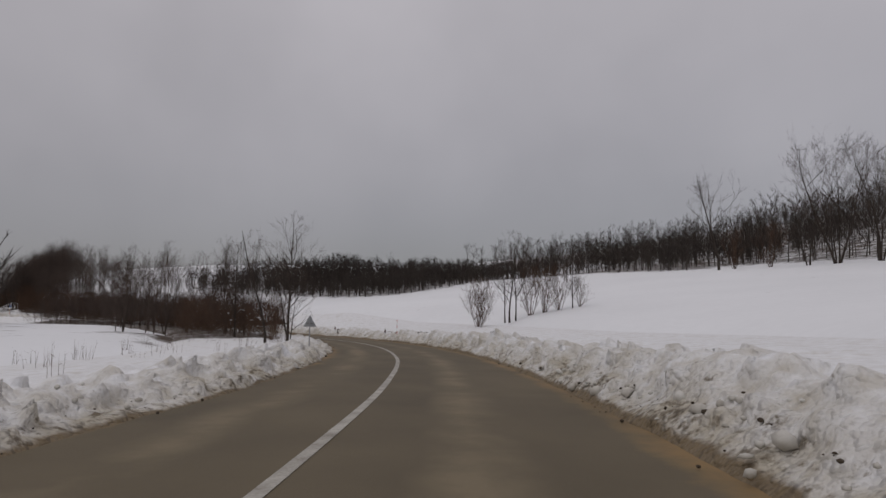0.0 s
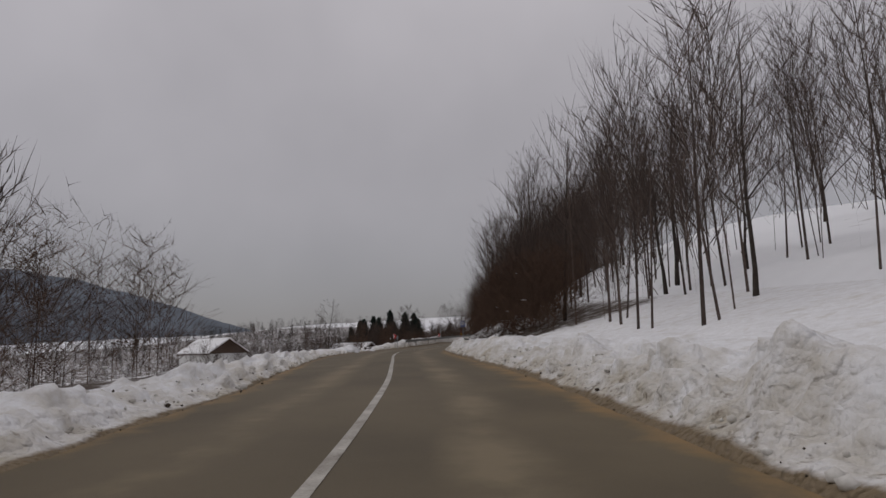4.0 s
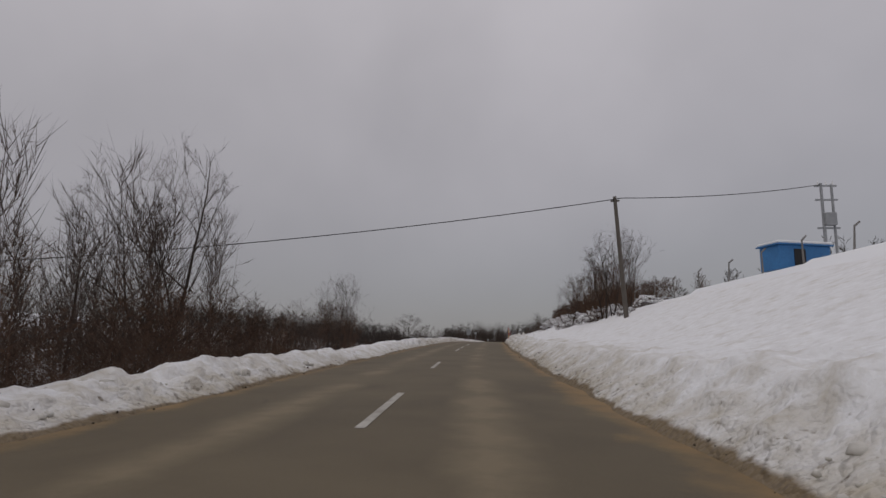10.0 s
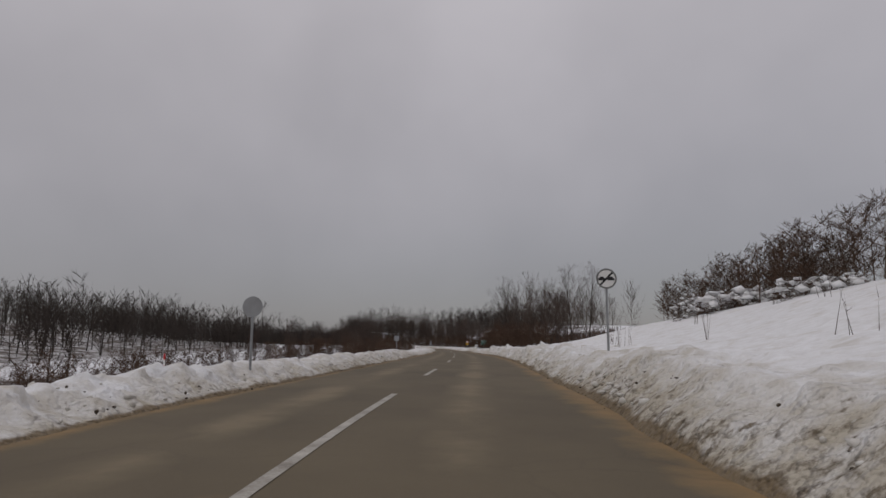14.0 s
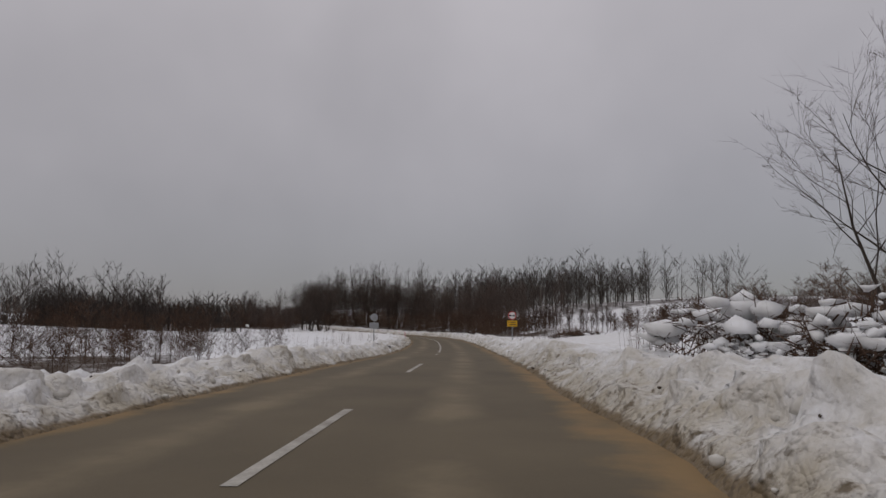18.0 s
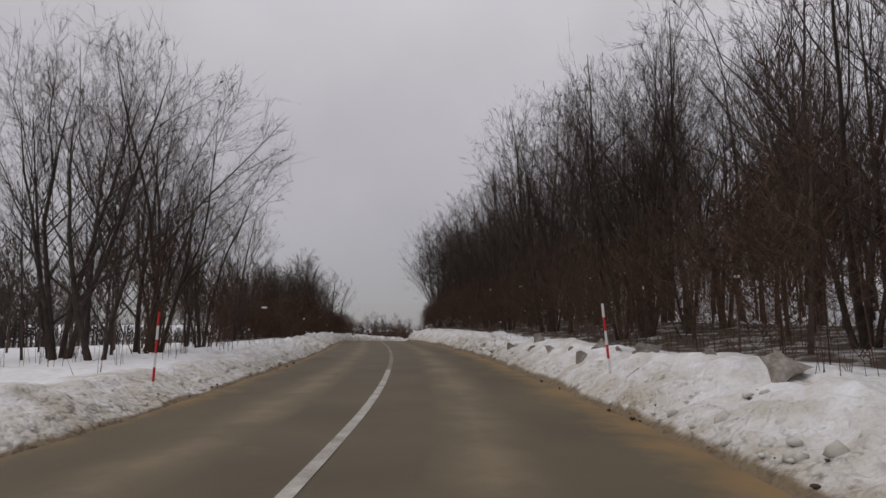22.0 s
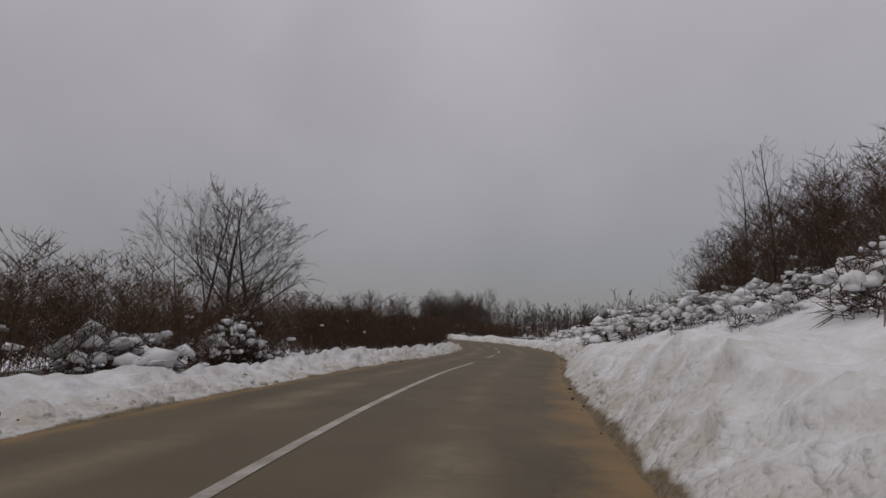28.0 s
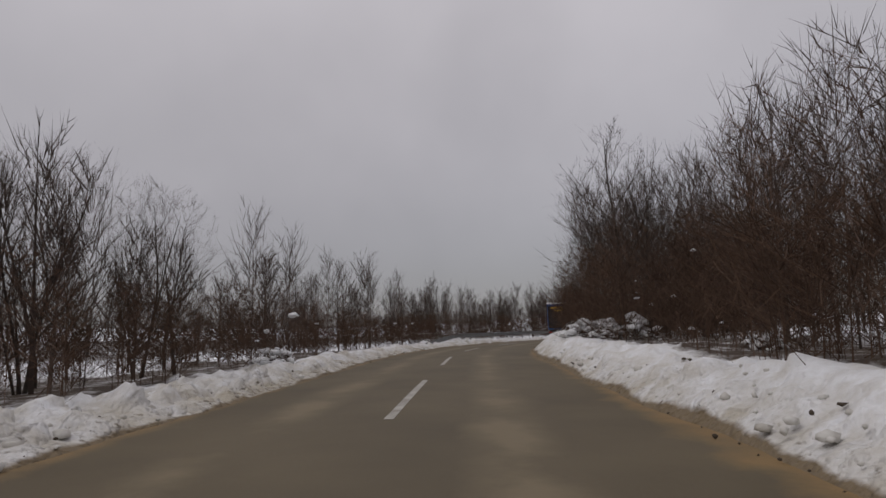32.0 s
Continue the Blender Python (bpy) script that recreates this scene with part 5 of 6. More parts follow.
for x_ in (-0.95, 0, 0.95):
    part("insulator", rod(0.05, 0.25, (x_, 0, 7.35), 8, 0.03), WHITE, p4)
for s_, d_ in ((693, 35), (694, 36)):
    sx_, sy_, _ = (float(v) for v in sd(s_, d_))
    stake(sx_, sy_, 5.0, 0.06, "stay_pole", "thin leaning wooden stay pole", "pole", lean=0.15)

# blue shed and fence posts on the slope
bx_, by_, _ = (float(v) for v in sd(357.0, 21.4))
shed = tagged(new("shed"), "low blue tarpaulin-covered shed with snow on its roof", "shed")
shed.matrix_basis = Matrix.Translation((bx_, by_, float(height(bx_, by_)[0]) - 0.2)) @ Matrix.Rotation(heading(355) + 0.25, 4, "Z")
part("wall", box(3.6, 1.8, 1.5, (0, 0, 0.75), 0.06), SHED_BLUE, shed)
part("door", box(0.8, 0.06, 1.25, (-0.4, -0.91, 0.65), 0.02), TRUCK_DARK, shed, "dark door flap")
part("roof", box(3.9, 2.1, 0.08, (0, 0, 1.55), 0.02), SHED_BLUE, shed)
part("roof_snow", box(3.8, 2.0, 0.18, (0, 0, 1.68), 0.08), LUMP, shed, "snow on the roof")
for k in range(9):
    fx_, fy_, _ = (float(v) for v in sd(372 - 3.4 * k, 14.8 + 0.75 * k))
    f_ = stake(fx_, fy_, 1.25, 0.06, "fence_post", "concrete fence post with a bent top", "fence post", CONCRETE, lean=R.normal(0, 0.05), turn=heading(360))
    f_["group"] = "fence posts on the slope"
    part("hook", rod(0.05, 0.35, (0, 0, 1.6), 8, turn=Matrix.Rotation(0.8, 4, "Y")), CONCRETE, f_)


# ---- the lorry ahead ----
def lorry(s, d):
    o = tagged(new("lorry"), "blue tarpaulin box lorry with pale roof edge on the road", "lorry")
    x, y, z = sd(s, d)
    o.matrix_basis = Matrix.Translation((float(x), float(y), float(z) - 0.01)) @ Matrix.Rotation(heading(s), 4, "Z")
    part("box", box(2.5, 7.6, 2.55, (0, 0, 2.35), 0.04), TRUCK_BLUE, o)
    part("roof_edge", box(2.54, 7.64, 0.14, (0, 0, 3.66), 0.03), WHITE, o, "pale roof edge")
    part("rear_door", box(2.3, 0.05, 2.2, (0, -3.83, 2.3), 0.02), TRUCK_DARK, o, "dark rear doors")
    for bz, bw in ((3.2, 1.6), (2.95, 1.2)):
        part("text_bar", box(bw, 0.02, 0.16, (0, -3.87, bz)), YELLOW, o, "yellow bar of lettering")
    part("side_bar", box(0.02, 3.0, 0.35, (-1.26, -0.5, 2.9)), YELLOW, o, "yellow bar of lettering")
    part("chassis", box(2.2, 9.4, 0.35, (0, 0.9, 0.9), 0.03), TRUCK_DARK, o)
    part("bumper", box(2.4, 0.15, 0.25, (0, -3.8, 0.65), 0.03), TRUCK_DARK, o)
    cab = part("cab", box(2.4, 1.9, 2.4, (0, 5.1, 1.95), 0.15), TRUCK_BLUE, o)
    part("windscreen", box(2.1, 0.05, 0.9, (0, 6.06, 2.4), 0.02), BLACK, cab)
    for sx in (-1, 1):
        part("tail_lamp", box(0.35, 0.05, 0.14, (sx * 0.95, -3.89, 0.82), 0.02), LAMP_RED, o, "red tail lamp")
        for wy in (-2.6, -1.4, 4.8):
            w = part("wheel", rod(0.5, 0.3, (sx * 1.08 - 0.15, wy, 0.5), 20, turn=Matrix.Rotation(radians(90), 4, "Y")), TYRE, o)
            part("rim", rod(0.27, 0.32, (sx * 1.08 - 0.16, wy, 0.5), 14, turn=Matrix.Rotation(radians(90), 4, "Y")), SIGN_GREY, w)
    return o


lorry(1070.0, 1.9)

# ---- single trees and shrubs of note ----
def at_sd(s, d):
    x, y, _ = sd(s, d)
    return float(x), float(y)


for s_, d_, proto, size in (
    (42.0, -5.6, TALL[0], 0.62), (46.0, -5.4, ROUND[0], 0.55), (44.0, -6.5, BUSH[0], 0.9), (48.0, -6.2, BUSH[1], 0.8), (39.0, -6.8, TALL[2], 0.55),
    (52.0, -9.0, TALL[1], 0.55), (58.0, -8.0, ROUND[2], 0.5), (66.0, -8.5, TALL[3], 0.5), (72.0, -9.0, TALL[0], 0.55), (80.0, -8.5, ROUND[1], 0.5),
    (53.0, 11.4, BUSH[2], 1.35), (53.6, 11.8, BUSH[0], 1.1), (56.0, 16.2, TALL[1], 0.62), (56.2, 17.0, TALL[2], 0.52), (55.8, 15.6, TALL[0], 0.45), (56.2, 18.6, BUSH[3], 1.6), (56.3, 20.2, BUSH[0], 1.5), (56.4, 22.0, BUSH[1], 1.4), (56.2, 23.5, TALL[3], 0.42), (56.5, 24.6, BUSH[2], 1.0),
    (74.0, 76.0, TALL[2], 1.45), (73.0, 78.0, BUSH[1], 2.2), (70.0, 80.0, BUSH[2], 2.4), (64.0, 82.0, FAN[0], 1.9), (61.0, 84.0, FAN[1], 1.7), (58.0, 83.0, TALL[0], 1.5), (54.0, 86.0, FAN[2], 1.8), (50.0, 82.0, TALL[3], 1.4), (47.0, 86.0, ROUND[1], 1.8), (66.0, 80.0, ROUND[2], 1.2),
    (206.0, 8.4, TALL[0], 0.9), (210.0, 8.2, ROUND[2], 1.15), (214.0, 8.6, TALL[3], 0.95), (218.0, 8.4, ROUND[0], 1.2), (223.0, 8.8, TALL[1], 0.95), (228.0, 8.6, ROUND[1], 1.15), (250.0, 7.2, ROUND[0], 1.2), (256.0, 6.9, ROUND[2], 1.2), (262.0, 7.4, ROUND[1], 1.15), (246.0, 8.0, TALL[0], 0.95), (253.0, 8.5, TALL[2], 0.95), (259.0, 9.0, TALL[1], 0.9), (279.0, 6.4, ROUND[2], 1.0), (284.0, 7.0, ROUND[0], 1.0), (270.0, 7.5, TALL[3], 0.8),
    (297.6, 7.6, TALL[3], 0.42), (298.2, 8.2, BUSH[1], 1.2), (296.4, 7.6, BUSH[2], 1.1), (295.0, 9.0, ROUND[1], 0.5), (299.4, 8.6, BUSH[0], 0.9),
    (222.2, -7.3, OAK[0], 0.78), (216.0, -9.0, BUSH[0], 1.2), (265.0, -14.8, OAK[1], 1.25), (215.4, -7.2, TALL[3], 0.30), (216.2, -7.8, TALL[1], 0.32), (214.6, -7.6, TALL[0], 0.27), (218.5, -8.2, TALL[2], 0.36), (217.4, -7.4, TALL[1], 0.3), (206.0, -9.5, BUSH[3], 1.2), (224.0, -11.0, BUSH[2], 1.3),
    (368.5, -10.0, FAN[0], 0.62), (369.6, -10.8, FAN[2], 0.5), (370.5, -11.5, ROUND[2], 0.55), (365.0, -12.0, ROUND[1], 0.45), (367.5, -9.0, BUSH[1], 1.2), (361.0, 10.4, TALL[0], 0.42), (362.0, 11.0, ROUND[1], 0.6), (363.5, 10.6, TALL[3], 0.42), (361.8, 12.2, ROUND[0], 0.55), (360.6, 11.4, BUSH[1], 1.2), (362.6, 10.0, BUSH[2], 1.2), (364.5, 11.0, BUSH[3], 1.2), (366.0, 10.6, BUSH[0], 1.0), (372.0, -11.0, BUSH[3], 1.6), (396.8, -8.0, OAK[1], 0.6), (434.0, -10.5, OAK[0], 0.62), (428.0, -16.0, TALL[3], 0.45),
    (321.0, -8.8, TALL[0], 0.62), (324.0, -8.2, TALL[2], 0.6), (381.0, 10.5, ROUND[0], 0.45), (384.0, 11.5, BUSH[1], 1.5),
    (549.3, -7.6, ROUND[2], 0.72), (550.6, -8.4, TALL[0], 0.46), (548.6, -6.8, BUSH[2], 0.5), (550.5, -7.2, BUSH[1], 0.5),
    (579.5, 10.4, ROUND[0], 0.68), (548.0, 8.5, TALL[1], 0.85), (553.0, 9.5, TALL[3], 0.8), (558.0, 10.0, TALL[0], 0.75), (512.0, -9.5, ROUND[1], 0.4),
    (711.0, -9.4, FAN[0], 0.92), (715.0, -8.2, FAN[1], 0.95), (719.0, -9.6, FAN[2], 0.85), (204.0, 7.6, BUSH[1], 1.2), (207.0, 8.2, BUSH[0], 1.5), (201.5, 7.8, BUSH[2], 1.2), (210.0, 8.6, BUSH[3], 1.5), (205.5, 9.4, BUSH[2], 1.8), (200.0, 8.8, BUSH[0], 1.5), (203.0, 9.6, BUSH[3], 1.7), (208.6, 9.8, BUSH[1], 1.8), (708.0, -12.0, ROUND[1], 0.7), (717.0, -11.5, TALL[0], 0.72), (710.0, -7.9, ROUND[0], 0.8), (713.0, -10.5, ROUND[2], 0.95), (716.5, -9.4, ROUND[1], 0.9), (721.0, -8.4, FAN[1], 0.8), (723.0, -9.6, ROUND[0], 0.8), (712.0, -7.4, BUSH[1], 1.3), (718.0, -7.2, BUSH[3], 1.3), (739.0, -7.6, FAN[2], 0.42), (738.0, -10.5, ROUND[0], 1.0), (744.0, -8.4, FAN[0], 0.50), (749.0, -7.4, FAN[1], 0.46), (755.0, -8.2, FAN[2], 0.52), (737.0, -9.0, BUSH[0], 1.5), (747.0, -6.8, BUSH[2], 1.4), (752.5, -6.6, BUSH[3], 1.3),
    (725.0, 8.6, FAN[1], 1.0), (734.0, 8.2, FAN[0], 1.05), (743.0, 8.4, FAN[2], 1.05), (752.0, 8.0, FAN[1], 1.0), (764.0, 8.2, FAN[0], 1.1), (772.0, 7.6, FAN[2], 1.15), (779.0, 7.8, FAN[1], 1.05), (714.0, 9.0, ROUND[0], 1.05), (704.0, 9.4, FAN[0], 0.85),
    (787.0, -7.5, ROUND[1], 0.68), (777.0, -8.0, ROUND[0], 0.85), (781.0, -9.5, ROUND[2], 0.85), (784.0, -11.5, ROUND[0], 0.75), (799.0, -9.4, ROUND[1], 0.95), (802.0, -10.0, ROUND[2], 0.5), (803.5, -8.2, BUSH[1], 1.2), (806.0, -9.0, BUSH[3], 1.1), (843.0, -16.0, ROUND[2], 0.55), (847.0, -21.0, ROUND[0], 0.6), (850.0, -17.0, ROUND[1], 0.5), (856.0, -27.0, ROUND[2], 0.6), (797.5, -5.6, BUSH[0], 0.9), (770.0, -8.5, TALL[1], 0.7), (774.0, -9.5, TALL[3], 0.75),
    (901.5, -9.6, OAK[0], 0.95), (902.6, -9.2, OAK[1], 0.85), (900.0, -10.4, ROUND[0], 0.7), (904.0, -10.6, ROUND[2], 0.6), 
    (884.0, 10.5, ROUND[1], 0.6), (887.0, 12.5, ROUND[2], 0.6), (881.5, 12.0, TALL[1], 0.5), (890.0, 13.5, BUSH[0], 1.5), (898.5, 10.4, POLE[0], 0.36), (900.5, 10.0, POLE[2], 0.32), (906.0, 13.5, BUSH[2], 1.5), (840.0, -13.0, ROUND[1], 0.55), (852.0, -25.0, ROUND[0], 0.8),
    (1019.0, -8.5, FAN[2], 0.52), (1015.0, -9.0, FAN[1], 0.50), (953.0, -9.0, TALL[0], 0.42), (955.0, -10.0, TALL[2], 0.45), (957.5, -9.4, TALL[1], 0.40), (1004.0, -9.5, TALL[0], 0.6), (1000.0, -8.8, ROUND[1], 0.5),
    (955.0, -14.0, TALL[3], 0.5), (958.0, -15.0, TALL[1], 0.48), (942.0, -11.0, TALL[2], 0.42), (1040.0, 22.0, TALL[3], 0.4),
):
    x, y = at_sd(s_, d_)
    stand(proto, x, y, size)


# spruces
def spruce(rng, tall):
    b, t, w = [], [], []
    for k in range(34):
        u = 0.06 + 0.92 * k / 33
        reach_ = tall * 0.29 * (1 - u) ** 0.85 + 0.08
        n = 16
        a = rng.uniform(0, 6.283, n)
        base = np.stack([np.zeros(n), np.zeros(n), np.full(n, u * tall)], -1)
        tip = np.stack([np.cos(a) * reach_, np.sin(a) * reach_, u * tall - reach_ * rng.uniform(0.15, 0.5, n)], -1) * np.array([1, 1, 1.0])
        b.append(base), t.append(tip), w.append(np.full(n, 0.05))
        for q in range(4):
            f = rng.uniform(0.25, 1, n)[:, None]
            bb = base + (tip - base) * f
            b.append(bb), t.append(bb + (tip - base) * 0.25 + rng.normal(0, 0.22, (n, 3)) - [0, 0, 0.12]), w.append(np.full(n, 0.11))
    root = tagged(new("spruce"), "dark green spruce with drooping branches", "tree", "spruces below the road")
    link_mesh("trunk", *tube([(0, 0, -0.4), (0, 0, tall * 0.5), (0, 0, tall)], [tall * 0.018, tall * 0.01, 0.01], 6), BARK, root)
    link_mesh("foliage", *spikes(np.concatenate(b), np.concatenate(t), np.concatenate(w)), NEEDLE, root, smooth=False)
    root.location = (0, 0, -500)
    return root


SPRUCE = [spruce(np.random.default_rng(80 + k), 9.0) for k in range(2)]
for k, (s_, d_, q) in enumerate(((288, -38, 1.3), (290, -41, 1.45), (290, -44, 1.6), (289, -47, 1.3), (291, -50, 1.6), (290, -53, 1.45), (293, -56, 1.6), (295, -60, 1.55), (293, -61, 1.35), (297, -66, 1.6), (299, -70, 1.5), (296, -70, 1.4),
                                 (172, -60, 1.1), (178, -66, 1.2), (166, -58, 1.0), (184, -70, 1.2), (160, -62, 1.0))):
    x, y = at_sd(s_, d_)
    stand(SPRUCE[k % 2], x, y, q)

# ---- snow-laden shrubs on the banks ----
ICO = bmesh.new()
bmesh.ops.create_icosphere(ICO, subdivisions=2, radius=1)
ICO_V = np.array([v.co[:] for v in ICO.verts])
ICO_F = np.array([[v.index for v in f.verts] for f in ICO.faces])
ICO.free()
CHUNK = bmesh.new()
bmesh.ops.create_icosphere(CHUNK, subdivisions=1, radius=1)
CHUNK_V, CHUNK_F = np.array([v.co[:] for v in CHUNK.verts]), np.array([[v.index for v in f.verts] for f in CHUNK.faces])
CHUNK.free()


def blobs(rng, centres, sizes, squash=0.7, rugged=0.3, ball=None):
    """Many uneven lumps as one mesh."""
    n = len(centres)
    ball_v, ball_f = ball or (ICO_V, ICO_F)
    V = np.repeat(ball_v[None], n, 0)
    off = rng.uniform(0, 50, (n, 1, 3))
    k = V * 1.7 + off
    bump_ = 1 + rugged * (rough(k[..., 0] + k[..., 2] * 0.7, k[..., 1] - k[..., 2] * 0.5, 1.0, 3, 2))
    ax = rng.uniform(0.7, 1.35, (n, 1, 3)) * [1, 1, squash]
    V = V * bump_[..., None] * ax * np.asarray(sizes)[:, None, None] + np.asarray(centres)[:, None]
    F = ball_f[None] + (np.arange(n) * len(ball_v))[:, None, None]
    return V.reshape(-1, 3), F.reshape(-1, 3)


def laden_shrub(seed, wide, tall):
    """A bent shrub: brown brushwood below heavy smooth caps of snow that hang over its sides."""
    rng = np.random.default_rng(seed)
    root = tagged(new("snow_laden_shrub"), "low bent shrub weighed down by heavy caps of snow", "shrub", "snow-laden shrubs")
    n = 460
    a = rng.uniform(0, 6.283, n)
    r = wide * np.sqrt(rng.uniform(0, 1, n))
    b = np.stack([np.cos(a) * r * 0.8, np.sin(a) * r * 0.8, rng.uniform(-0.1, 0.75, n) * tall * (1.05 - 0.6 * (r / wide) ** 2)], -1)
    dr = unit(rng.normal(0, 1, (n, 3)) + np.stack([np.cos(a) * 0.7, np.sin(a) * 0.7, np.full(n, 0.1)], -1))
    t = b + dr * (rng.uniform(0.15, 0.5, n) * tall)[:, None]
    tagged(link_mesh("brushwood", *spikes(b, t, rng.uniform(0.005, 0.014, n)), SCRUB, root, smooth=False), kind="stuff")
    m = 40
    a = rng.uniform(0, 6.283, m)
    r = wide * 0.9 * np.sqrt(rng.uniform(0, 1, m))
    c = np.stack([np.cos(a) * r, np.sin(a) * r, tall * (0.80 - 0.55 * (r / wide) ** 2) * rng.uniform(0.45, 1.05, m)], -1)
    big = blobs(rng, c, wide * (0.05 + 0.15 * rng.uniform(0, 1, m) ** 1.4), 0.55, 1.0, (CHUNK_V, CHUNK_F))
    m = 30
    a = rng.uniform(0, 6.283, m)
    r = wide * np.sqrt(rng.uniform(0.1, 1.2, m))
    c = np.stack([np.cos(a) * r, np.sin(a) * r, tall * (0.85 - 0.6 * (r / wide) ** 2) * rng.uniform(0.1, 1.1, m)], -1)
    small = blobs(rng, c, 0.03 + 0.06 * rng.uniform(0, 1, m) ** 2, 0.6, 0.7, (CHUNK_V, CHUNK_F))
    tagged(link_mesh("snow_cap", *merge([big, small]), LUMP, root), kind="stuff")
    root.location = (0, 0, -500)
    return root


LADEN = [laden_shrub(300 + k, w, h) for k, (w, h) in enumerate(((1.1, 1.0), (0.8, 0.8), (1.4, 1.3), (0.9, 1.3)))]
for t0, t1, d0, d1, n in ((11.2, 12.7, 9.5, 13, 26), (12.7, 15.2, 11.5, 14.5, 34), (17.0, 18.6, 6.8, 10.5, 24), (24.7, 26.3, 7.5, 12, 20), (27.6, 28.9, 7.2, 11, 26), (28.7, 30.0, 5.9, 9.5, 60),
                          (30.0, 30.9, 7, 12, 8), (3.1, 3.8, -5.5, -8, 12), (27.4, 28.8, -5.6, -7.5, 14), (24.3, 25.2, 6.5, 10, 10), (8.0, 9.2, 6.5, 10, 14), (5.2, 5.9, 6.2, 8.0, 8), (6.4, 7.0, 5.2, 7.0, 6), (31.6, 34, 5.8, 8, 12), (30.6, 33.5, -5.4, -7.5, 6)):
    for _ in range(n):
        s_, d_ = R.uniform(sta(t0), sta(t1)), R.uniform(min(d0, d1), max(d0, d1))
        p = beside(s_, d_)
        copy_thing(LADEN[R.integers(4)], Matrix.LocRotScale(p - Vector((0, 0, 0.1)), Euler((0, 0, R.uniform(0, 6.28))), Vector((1, 1, 1)) * R.uniform(0.65, 1.15) * (1.25 if t0 in (17.0, 28.7) else 1.0)))

# a tall snow-heaped bush by the scrub
for s_, d_, q in ((896.0, -6.3, 1.3), (897.2, -6.8, 1.5), (895.0, -6.6, 0.9)):
    copy_thing(LADEN[3], Matrix.LocRotScale(beside(s_, d_) - Vector((0, 0, 0.1)), Euler((0, 0, R.uniform(0, 6.28))), Vector((0.8, 0.8, 1.2)) * q))

# ---- loose clods: plowed snow, earth, and snow caught in the scrub ----
rng = np.random.default_rng(9)
for nm, mat_, n, lo, hi, lo_s, hi_s, lab in (("snow_clods", SNOW_DIRTY, 17000, 0.1, 2.0, 0.03, 0.12, "broken lumps of plowed snow along the verge"), ("earth_clods", EARTH, 9000, -0.12, 1.7, 0.010, 0.042, "dark clods of frozen earth along the road's edge")):
    s_ = rng.uniform(-5, ROAD_END - 40, n)
    side_ = np.where(rng.uniform(0, 1, n) < 0.6, 1, -1)
    e_ = lo + (hi - lo) * rng.uniform(0, 1, n) ** 1.2
    keep = rough(s_, s_ * 0, 18, 87) + rng.uniform(-0.6, 0.6, n) > -0.25
    s_, side_, e_ = s_[keep], side_[keep], e_[keep]
    sizes = lo_s + (hi_s - lo_s) * rng.uniform(0, 1, len(s_)) ** 3
    c = np.empty((len(s_), 3))
    for sd_, table in ((1, right_h), (-1, left_h)):
        m_ = side_ == sd_
        x, y, z = sd(s_[m_], sd_ * (edge_at(s_[m_], sd_) + e_[m_]))
        c[m_] = np.stack([x, y, z + table(s_[m_])[:, 0] * np.clip(e_[m_] / 1.1, 0, 1) ** 0.8 - 0.35 * sizes[m_]], -1)
    ob = link_mesh(nm, *blobs(rng, c, sizes, 0.75, 0.65, (CHUNK_V, CHUNK_F)), mat_, smooth=True)
    tagged(ob, lab, "clods", kind="stuff")

pts = []
for k, (t0, t1, d0, d1, n, tall) in enumerate(THICKETS):
    m = int(n * 0.06)
    x, y = strip(rng, m, t0, t1, d0, d0 + (d1 - d0) * 0.4)
    z = height(x, y) + rng.uniform(0.1, 0.75, len(x)) * tall
    pts.append(np.stack([x, y, z], -1))
pts = np.concatenate(pts)
ob = link_mesh("caught_snow", *blobs(rng, pts, 0.03 + 0.10 * rng.uniform(0, 1, len(pts)) ** 2, 0.5, 1.1), LUMP)
tagged(ob, "small clumps of snow caught in the bare scrub", "snow", kind="stuff")

# dry weed stalks standing out of the snow
def weeds(t0, t1, d0, d1, n, tall):
    x, y = strip(rng, n, t0, t1, d0, d1)
    b_ = np.repeat(np.stack([x, y, height(x, y) - 0.1], -1), 4, 0) + rng.normal(0, 0.12, (4 * len(x), 3)) * [1, 1, 0]
    t_ = b_ + rng.normal(0, 0.10, b_.shape) * tall + np.array([0, 0, 1.0]) * (tall * rng.uniform(0.5, 1.2, len(b_)))[:, None]
    f_ = rng.uniform(0.4, 0.9, len(b_))[:, None]
    m_ = b_ + (t_ - b_) * f_
    v, f = spikes(np.concatenate([b_, m_]), np.concatenate([t_, m_ + rng.normal(0, 0.12, m_.shape) * tall + [0, 0, 0.15 * tall]]), np.concatenate([np.full(len(b_), 0.007), np.full(len(b_), 0.005)]))
    tagged(link_mesh("weed_stalks", v, f, SCRUB, smooth=False), "thin dry brown weed stalks standing out of the snow", "weeds", kind="stuff")


for row in ((-0.5, 1.6, -5.0, -14, 90, 0.7), (2.0, 3.2, -4.6, -7, 60, 0.7), (12.2, 15.0, 6.4, 11, 70, 0.9), (17.2, 18.6, 5.8, 8.5, 120, 1.3), (16.3, 20.5, -5.6, -11, 130, 1.0), (19.6, 21.2, 6.2, 12, 110, 0.9), (21.6, 24.0, 5.6, 8.5, 260, 1.0), (30.4, 32.6, 5.4, 9, 200, 1.0), (27.8, 29.9, 5.6, 8, 60, 0.7), (22.0, 23.4, -5.2, -12, 120, 1.2)):
    weeds(*row)

